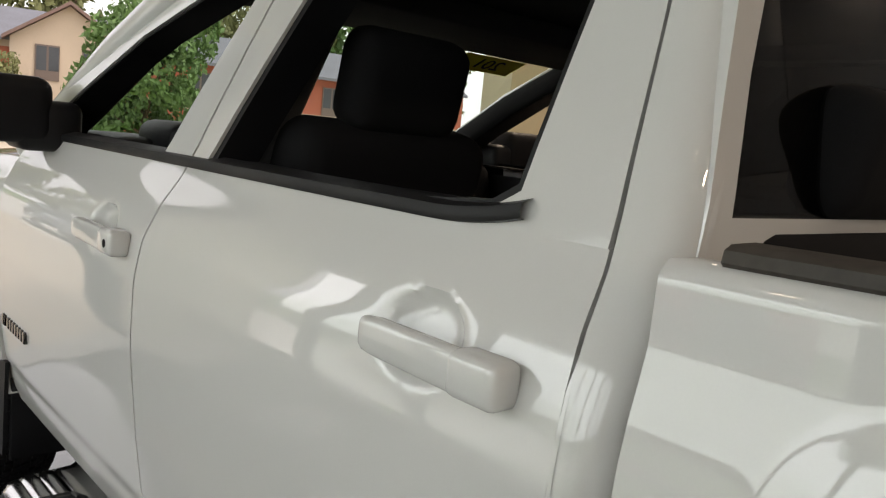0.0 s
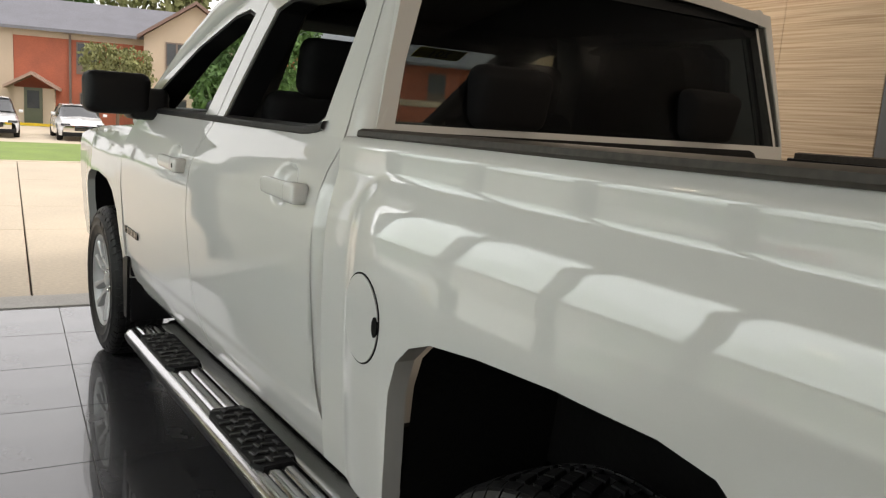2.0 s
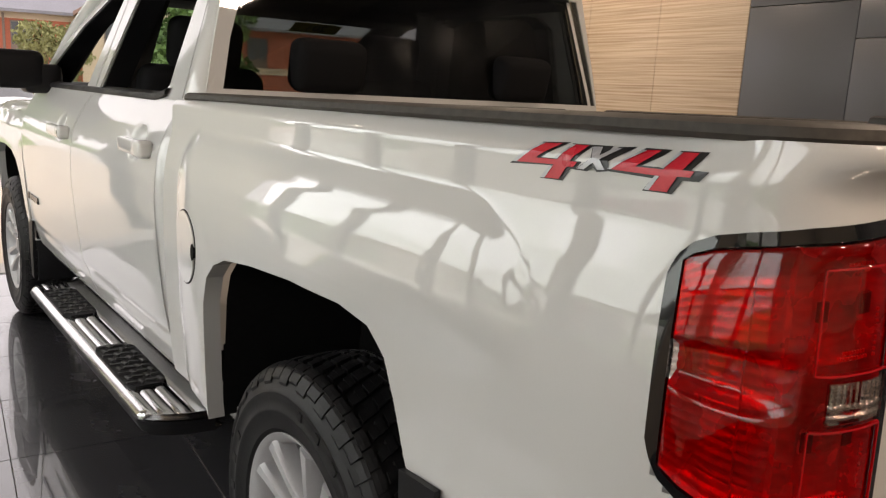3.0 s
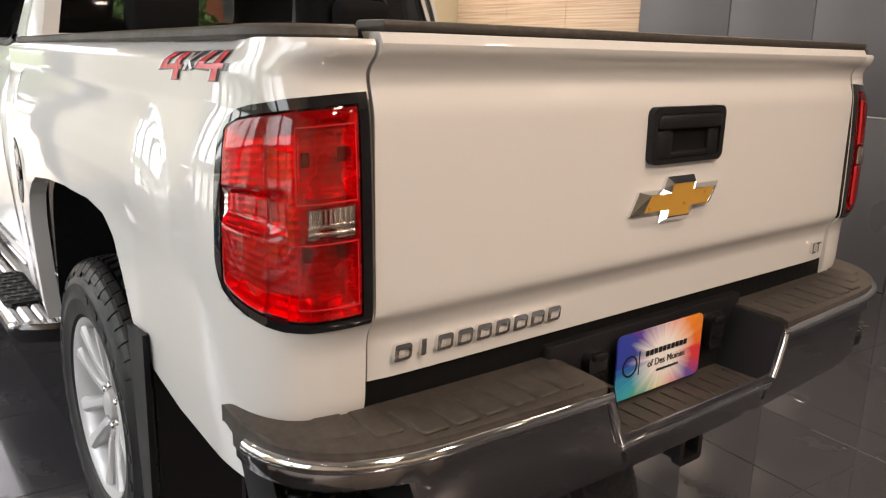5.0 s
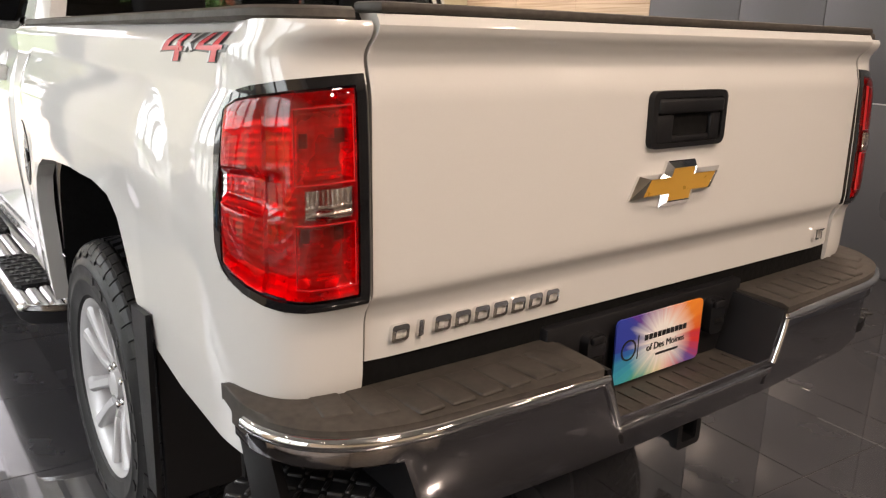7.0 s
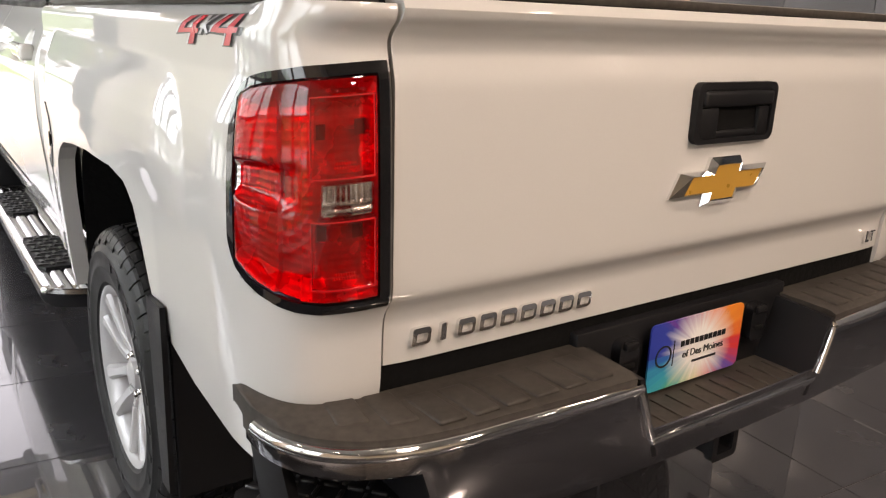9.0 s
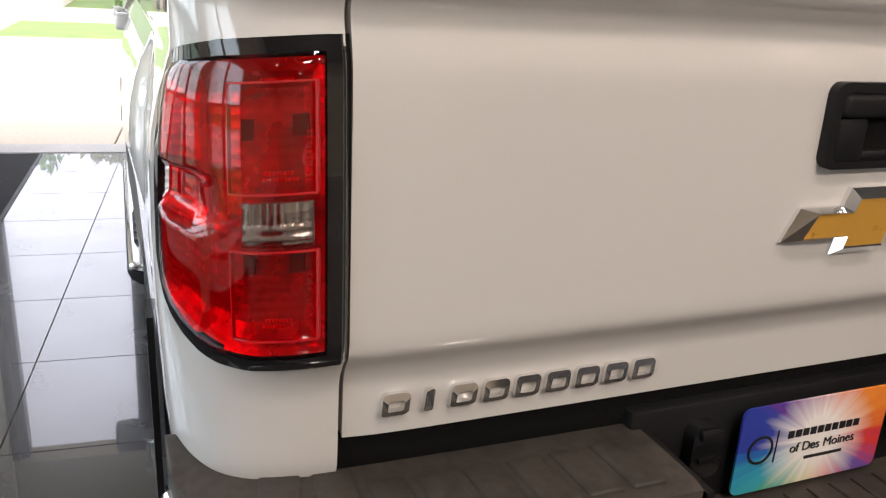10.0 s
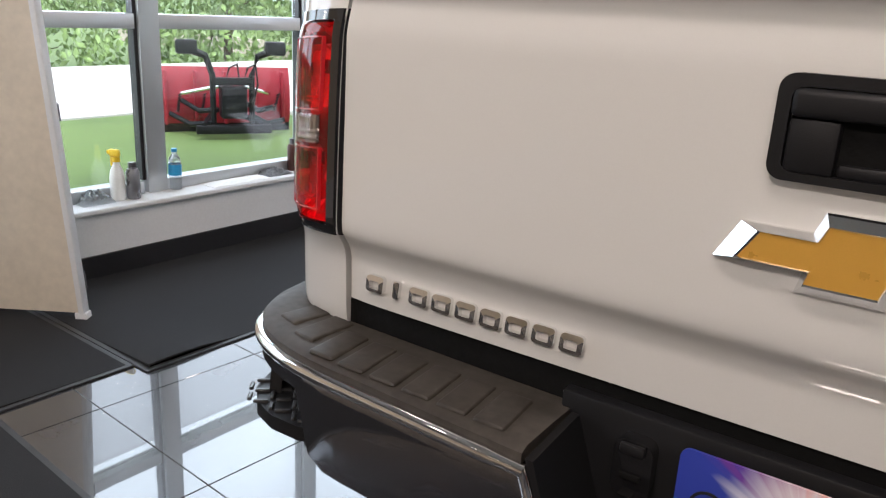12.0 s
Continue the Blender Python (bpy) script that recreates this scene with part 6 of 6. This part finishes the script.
back_lift = lambda a, b: (a, 1.945 + max(0, b - 1.4) * 0.12, b)
part("back_frame", ring([(-0.845, 1.30), (-0.80, 1.52), (-0.73, 1.82), (-0.3, 1.86), (0.3, 1.878), (0.765, 1.850), (0.835, 1.52), (0.875, 1.30)],
                        [(-0.775, 1.396), (-0.745, 1.55), (-0.675, 1.775), (-0.3, 1.815), (0.3, 1.842), (0.735, 1.822), (0.812, 1.55), (0.850, 1.396)], back_lift, (0, 0.03, 0), 6), PAINT, truck)
part("back_glass", slab([(-0.785, 1.39), (-0.75, 1.55), (-0.68, 1.78), (-0.3, 1.82), (0.3, 1.848), (0.742, 1.828), (0.818, 1.55), (0.855, 1.39)], lambda a, b: (a, 1.949 + max(0, b - 1.4) * 0.12, b), (0, 0.004, 0)), TINT_GLASS, truck, "dark tinted rear cab window").visible_shadow = False
part("roof", grid(lambda u, v: (-0.70 + 1.4 * u, 1.96 + 1.29 * v, 1.85 + 0.04 * (1 - (2 * u - 1) ** 2) - 0.02 * (2 * v - 1) ** 4), 16, 16, (0, 0, -0.03)), PAINT, truck)
part("headliner", grid(lambda u, v: (-0.69 + 1.38 * u, 1.99 + 1.24 * v, 1.80), 6, 6, (0, 0, 0.03)), LINER, truck, "dark cloth headliner")
part("windscreen_header", boxed(-0.70, 0.70, 3.02, 3.44, 1.738, 1.80, bevel=0.02, seg=3), LINER, truck, "dark windscreen header trim")
part("windscreen", grid(lambda u, v: (-(0.80 - 0.09 * v) + 2 * (0.80 - 0.09 * v) * u, 4.42 - 1.2 * v + 0.06 * (1 - (2 * u - 1) ** 2), 1.30 + 0.525 * v), 12, 8), SIDE_GLASS, truck, "clear windscreen").visible_shadow = False
sticker = part("sticker", boxed(-0.135, 0.135, 0, 0.002, -0.05, 0.05, m=pose(0.325, 3.455, 1.712, 66, 0, 0)), surface("yellow_sticker", (0.72, 0.62, 0.02), 0.5, 0, 0.05, 4, 60, 0), truck, "yellow price strip inside the windscreen")
part("digits", words("201", 0.085, 0.0006, pose(0.325, 3.455, 1.712, 66, 0, 0) @ pose(0, -0.001, 0, 90, 0, 0) @ Matrix.Diagonal((-1, 1, 1, 1))), BLACK_TRIM, sticker, "dark mirrored digits", smooth=False)
part("bonnet", grid(lambda u, v: (-0.86 + 1.72 * u, 4.40 + 1.12 * v, 1.30 - 0.06 * v ** 2 - 0.05 * (2 * u - 1) ** 4), 16, 12, (0, 0, -0.04)), PAINT, truck)
part("front_fascia", boxed(-0.88, 0.88, 5.46, 5.60, 0.50, 1.17, bevel=0.05, seg=3), CHROME, truck, "chrome grille and bumper")
part("firewall", boxed(-0.8, 0.8, 4.25, 4.36, 0.5, 1.28), UNDER, truck)
part("cab_floor", boxed(-0.8, 0.8, 1.86, 4.3, 0.52, 0.62), UNDER, truck)
part("cab_back_wall", boxed(-0.80, 0.80, 1.96, 1.985, 0.5, 1.38), BLACK_TRIM, truck)


def seat(xc, y, w, name, label, tall=1.0):
    e = part(name, boxed(xc - w / 2, xc + w / 2, y, y + 0.5, 0.85, 1.0, bevel=0.05, seg=3), CLOTH, truck, label)
    part("backrest", boxed(xc - w / 2, xc + w / 2, -0.07, 0.09, 0, 0.56, bevel=0.06, seg=4, m=pose(0, y, 0.92, 12, 0, 0)), CLOTH, e)
    part("headrest", boxed(xc - 0.15, xc + 0.15, -0.06, 0.065, 0.545, 0.76, bevel=0.05, seg=4, m=pose(0, y, 0.92, 12, 0, 0)), CLOTH, e)
    for d in (-0.06, 0.06):
        b = bmesh.new()
        tube(b, [(xc + d, y - 0.10, 1.42), (xc + d, y - 0.15, 1.56)], 0.006, 8)
        part("headrest_post", b, CHROME, e)
    return e


seat(-0.48, 3.02, 0.52, "front_seat", "black cloth front seat")
seat(0.42, 3.02, 0.52, "front_seat", "black cloth front seat")
bench = part("rear_bench", boxed(-0.72, 0.72, 2.1, 2.6, 0.80, 0.95, bevel=0.05, seg=3), CLOTH, truck, "black cloth rear bench")
part("backrest", boxed(-0.72, 0.72, -0.06, 0.08, 0, 0.52, bevel=0.05, seg=3, m=pose(0, 2.08, 0.88, 12, 0, 0)), CLOTH, bench)
for xc in (-0.42, 0.42):
    part("headrest", boxed(xc - 0.13, xc + 0.13, -0.05, 0.05, 0.53, 0.70, bevel=0.04, seg=4, m=pose(0, 2.08, 0.88, 12, 0, 0)), CLOTH, bench)
dash = part("dashboard", boxed(-0.78, 0.78, 3.80, 4.28, 0.9, 1.375, bevel=0.07, seg=3), BLACK_TRIM, truck, "black dashboard")
part("instrument_hood", boxed(-0.64, -0.20, 3.68, 3.98, 1.28, 1.43, bevel=0.045, seg=3), BLACK_TRIM, dash)
b = bmesh.new()
ringpts = [(-0.42 + 0.19 * math.cos(a), 3.72 + 0.07 * math.sin(a), 1.20 + 0.175 * math.sin(a)) for a in (2 * math.pi * i / 36 for i in range(37))]
tube(b, ringpts, 0.016, 8, caps=False)
wheel_s = part("steering_wheel", b, BLACK_TRIM, truck, "black steering wheel")
part("hub_pad", boxed(-0.50, -0.34, 3.71, 3.76, 1.14, 1.25, bevel=0.02), BLACK_TRIM, wheel_s)
for sx in (-1, 1):
    b = bmesh.new()
    tube(b, [(sx * 0.765, 3.08, 1.0), (sx * 0.755, 3.05, 1.36), (sx * 0.70, 2.93, 1.66), (sx * 0.66, 2.9, 1.80)], [0.06, 0.065, 0.065, 0.07], 12)
    part("pillar_trim", b, surface("grey_pillar_trim", (0.10, 0.10, 0.10), 0.7, 0, 0.15, 8, 300, 0.1, spec=0.3), truck, "grey pillar trim")


# wheels
def bmesh_tyre():
    bm = bmesh.new()
    half = [(0.232, 0.108), (0.238, 0.118), (0.246, 0.121), (0.250, 0.127), (0.285, 0.1335), (0.289, 0.1365), (0.294, 0.1365), (0.298, 0.1340), (0.322, 0.1330), (0.3255, 0.1355), (0.331, 0.1350), (0.334, 0.1310),
            (0.350, 0.1250), (0.364, 0.1165), (0.376, 0.104), (0.383, 0.080), (0.385, 0.040)]
    lathe(bm, [(r, -x) for r, x in half] + [(0.385, 0.0)] + half[::-1] + [(0.232, -0.108)], 96, "x")
    return bm


def tread_blocks():
    """Blocks in five rows whose tops follow the tyre's crown and shoulders."""
    bm = bmesh.new()
    crown = lambda x: float(np.interp(abs(x), [0, 0.045, 0.082, 0.100, 0.112, 0.121, 0.128], [0.3945, 0.394, 0.3915, 0.387, 0.3795, 0.368, 0.354]))

    def block(xs, a0, a1, slant):
        top, low = [], []
        for x in xs:
            rows, lows = [], []
            for a in (a0, (a0 + a1) / 2, a1):
                t = radians(a + slant * (x - xs[0]) / max(1e-6, abs(xs[-1] - xs[0])))
                r = crown(x)
                rows.append(bm.verts.new((x, r * math.sin(t), r * math.cos(t))))
                lows.append(bm.verts.new((x * 0.97, (r - 0.014) * math.sin(t), (r - 0.014) * math.cos(t))))
            top.append(rows)
            low.append(lows)
        for i in range(len(xs) - 1):
            for k in range(2):
                bm.faces.new((top[i][k], top[i][k + 1], top[i + 1][k + 1], top[i + 1][k]))
            for k in (0, 2):
                bm.faces.new((top[i][k], top[i + 1][k], low[i + 1][k], low[i][k]))
        for i in (0, len(xs) - 1):
            for k in range(2):
                bm.faces.new((top[i][k], low[i][k], low[i][k + 1], top[i][k + 1]))
    p = 360 / 56
    for n in range(56):
        a = n * p
        for s in (-1, 1):
            wide = 0.128 if n % 2 else 0.1235
            block([s * wide, s * 0.121, s * 0.112, s * 0.105], a, a + p * 0.89, 0)
            block([s * 0.1045, s * 0.094, s * 0.083], a + p * 0.22, a + p * 1.12, 0.6)
            block([s * 0.074, s * 0.062, s * 0.052], a + p * 0.5, a + p * 1.02, 1.2)
            block([s * 0.0515, s * 0.042, s * 0.032], a + p * 0.68, a + p * 1.38, 1.2)
        block([-0.024, 0.0], a, a + p * 0.66, 1.5)
        block([0.0005, 0.024], a + p * 0.25, a + p * 0.91, 1.5)
    return bm


def rim_mesh():
    bm = bmesh.new()
    lathe(bm, [(0.205, 0.10), (0.205, -0.06), (0.215, -0.100), (0.232, -0.118), (0.240, -0.122), (0.238, -0.110), (0.232, 0.10)], 60, "x")
    return bm


def spoke_mesh():
    bm = bmesh.new()
    for side_k in (-1, 1):
        sec = []
        for r, off, w, d0 in ((0.055, 0.024, 0.020, -0.080), (0.10, 0.032, 0.0155, -0.094), (0.16, 0.043, 0.0165, -0.104), (0.212, 0.054, 0.023, -0.112)):
            c = side_k * off
            sec.append([bm.verts.new(p) for p in ((d0 + 0.004, c - w, r), (d0 - 0.006, c - w * 0.6, r), (d0 - 0.006, c + w * 0.6, r), (d0 + 0.004, c + w, r), (d0 + 0.045, c + w * 0.9, r), (d0 + 0.045, c - w * 0.9, r))])
        for a, b in zip(sec, sec[1:]):
            for i in range(6):
                bm.faces.new((a[i], a[(i + 1) % 6], b[(i + 1) % 6], b[i]))
        bm.faces.new(sec[0])
        bm.faces.new(sec[-1])
    return bm


def hub_mesh():
    bm = bmesh.new()
    r = lathe(bm, [(0.092, -0.03), (0.094, -0.074), (0.084, -0.082), (0.042, -0.078), (0.038, -0.096), (0.030, -0.102), (0.0005, -0.103)], 36, "x")
    return bm


def lug_mesh():
    bm = bmesh.new()
    lathe(bm, [(0.011, -0.07), (0.011, -0.090), (0.008, -0.094), (0.0005, -0.095)], 10, "x")
    return bm


meshes = {}
for y in (REAR_AXLE, FRONT_AXLE):
    for sx in (1, -1):
        if not meshes:
            meshes["tread"] = part("tread", tread_blocks(), RUBBER, truck, smooth=False)
        m = pose(sx * -0.83, y, AXLE_Z, 0, 0, 0) @ Matrix.Diagonal((sx, 1.04, 1.04, 1))

        def place(name, bm, mat, parent, label="", turn=0, smooth=True):
            bmesh.ops.transform(bm, matrix=m @ Matrix.Rotation(radians(turn), 4, "X"), verts=bm.verts)
            return part(name, bm, mat, parent, label, smooth)
        w = place("wheel", bmesh_tyre(), RUBBER, truck, "black all-terrain tyre on a silver alloy wheel")
        place("tread", tread_blocks(), RUBBER, w, "deep blocky tread", smooth=False)
        rim = place("rim", rim_mesh(), ALLOY, w, "silver alloy rim")
        # raised lettering on the sidewall, as plain bars
        for k in range(26):
            if k % 13 > 8:
                continue
            place("sidewall_mark", boxed(-0.1365, -0.131, -0.008 - 0.003 * (k % 3), 0.009, 0.300, 0.3195, bevel=0.001, seg=1), RUBBER, w, "", 360 / 26 * k + 7)
        for k in range(5):
            place("spoke", spoke_mesh(), ALLOY, w, "silver split spoke", 72 * k + 20)
        place("hub_cap", hub_mesh(), ALLOY, w)
        for k in range(6):
            bm = lug_mesh()
            bmesh.ops.translate(bm, vec=(0, 0, 0.057), verts=bm.verts)
            place("lug_nut", bm, CHROME, w, "", 60 * k)
        b = bmesh.new()
        lathe(b, [(0.0005, -0.01), (0.19, -0.01), (0.19, 0.0)], 40, "x")
        place("brake_disc", b, surface("brake_iron", (0.06, 0.06, 0.06), 0.5, 0.6, 0.2, 5, 80, 0.1), w)
bpy.data.objects.remove(meshes["tread"])

# mud flaps
for sx in (1, -1):
    for y0, x0, zt in ((0.565, 0.955, 0.735), (4.125, 0.93, 0.60)):
        # a rear plate with a side flange that curls round the tyre
        bm = boxed(*sorted((sx * -x0, sx * -0.70)), y0, y0 + 0.014, 0.33, zt, bevel=0.005)
        fl = [(y0 + 0.004, 0.35), (y0 + 0.060, 0.35), (y0 + 0.075, 0.50), (y0 + 0.092, zt + 0.05), (y0 - 0.012, zt + 0.055), (y0 - 0.004, 0.55)]
        for off in ((0.0, 0.012),):
            vs = [[bm.verts.new((-sx * (x0 + 0.008 + d), a, b)) for a, b in fl] for d in off]
            bm.faces.new(vs[0])
            bm.faces.new(vs[1][::-1])
            for k in range(6):
                bm.faces.new((vs[0][k], vs[0][(k + 1) % 6], vs[1][(k + 1) % 6], vs[1][k]))
        part("mud_flap", bm, BLACK_TRIM, truck, "black rubber mud flap", smooth=False)

# running boards
NUB = surface("worn_tread_rubber", (0.03, 0.03, 0.031), 0.38, 0, 0.3, 6, 300, 0.0)
for sx in (1, -1):
    def board(u, v):
        prof = [(-0.76, 0.315), (-0.98, 0.305), (-1.0, 0.315), (-1.010, 0.335), (-1.008, 0.354), (-0.995, 0.366), (-0.965, 0.370), (-0.955, 0.364), (-0.945, 0.370), (-0.915, 0.371), (-0.905, 0.365), (-0.895, 0.371), (-0.865, 0.372), (-0.855, 0.366), (-0.845, 0.372), (-0.805, 0.374), (-0.790, 0.384), (-0.755, 0.388), (-0.745, 0.375)]
        p = prof[round(v * (len(prof) - 1))]
        # the ends are rounded off
        k = max(0.0, 1 - min(u, 1 - u) / 0.055)
        lim = 0.78 + 0.24 * math.sqrt(max(0.0, 1 - k * k))
        return (-min(-p[0], lim), 2.0 + 1.94 * u, p[1] - 0.012 * k ** 3)
    rb = part("running_board", grid(board, 64, 18, None, sx, us=[0.5 - 0.5 * math.cos(math.pi * i / 64) for i in range(65)]), STEEL, truck, "polished steel running board with grooves")
    def skirt(u, v):
        a, b = [(0.76, 0.311), (0.983, 0.300), (1.004, 0.312), (1.014, 0.335), (1.013, 0.343), (1.006, 0.346)][round(v * 5)]
        k = max(0.0, 1 - min(u, 1 - u) / 0.055)
        return (-min(a, 0.785 + 0.24 * math.sqrt(max(0.0, 1 - k * k))), 1.996 + 1.948 * u, b - 0.012 * k ** 3)
    part("board_skirt", grid(skirt, 64, 5, None, sx, us=[0.5 - 0.5 * math.cos(math.pi * i / 64) for i in range(65)]), BLACK_TRIM, rb, "black rubber underside")
    for y0 in (2.02, 3.92):
        s4 = -1 if y0 < 3 else 1
        part("end_cap", boxed(*sorted((sx * -0.90, sx * -0.79)), *sorted((y0 - s4 * 0.05, y0 + s4 * 0.004)), 0.305, 0.345, bevel=0.016, seg=3), UNDER, rb, "black end cap")
    for ya, yb in ((2.27, 2.76), (3.23, 3.73)):
        pd = part("step_tread", slab([(-0.985, ya + 0.05), (-0.960, ya), (-0.870, ya), (-0.845, ya + 0.05), (-0.840, yb - 0.05), (-0.865, yb), (-0.960, yb), (-0.985, yb - 0.05)], lambda a, b: (a, b, 0.379), (0, 0, -0.012), sx), BLACK_TRIM, rb, "black rubber step tread", smooth=False)
        nub = boxed(-0.006, 0.006, -0.018, 0.018, 0, 0.008, bevel=0.002, seg=1)
        me = bpy.data.meshes.new("nub")
        nub.to_mesh(me)
        nub.free()
        me.materials.append(NUB)
        for i in range(9):
            for j in range(4):
                o = new("tread_nub", me)
                o.parent = pd
                o.matrix_basis = pose(sx * (-0.962 + 0.032 * j), ya + 0.035 + i * (yb - ya - 0.07) / 8, 0.3785, 0, 0, 8 if (i + j) % 2 else 82)
    for ya in (2.2, 3.0, 3.75):
        part("bracket", boxed(*sorted((sx * -0.95, sx * -0.7)), ya, ya + 0.05, 0.31, 0.36), UNDER, rb)

# ---- floor tiles, laid one by one ----
T = 0.615
tile_mesh = None
b = boxed(-T / 2 + 0.0015, T / 2 - 0.0015, -T / 2 + 0.0015, T / 2 - 0.0015, -0.012, 0.0, bevel=0.0012, seg=1)
tile_mesh = bpy.data.meshes.new("tile")
b.to_mesh(tile_mesh)
b.free()
tile_mesh.materials.append(TILE)
TX, TY = -1.13, 4.56
for i in range(-4, 9):
    for j in range(-19, 3):
        cx, cy = TX + (i + 0.5) * T, TY + (j + 0.5) * T
        if cx < WEST - 0.4 or cx > EAST + 0.1 or cy + T / 2 > NORTH - 0.25 or cy < SOUTH + 0.1:
            continue
        o = new("tile", tile_mesh)
        o.parent = floor
        o.location = (cx, cy, 0)
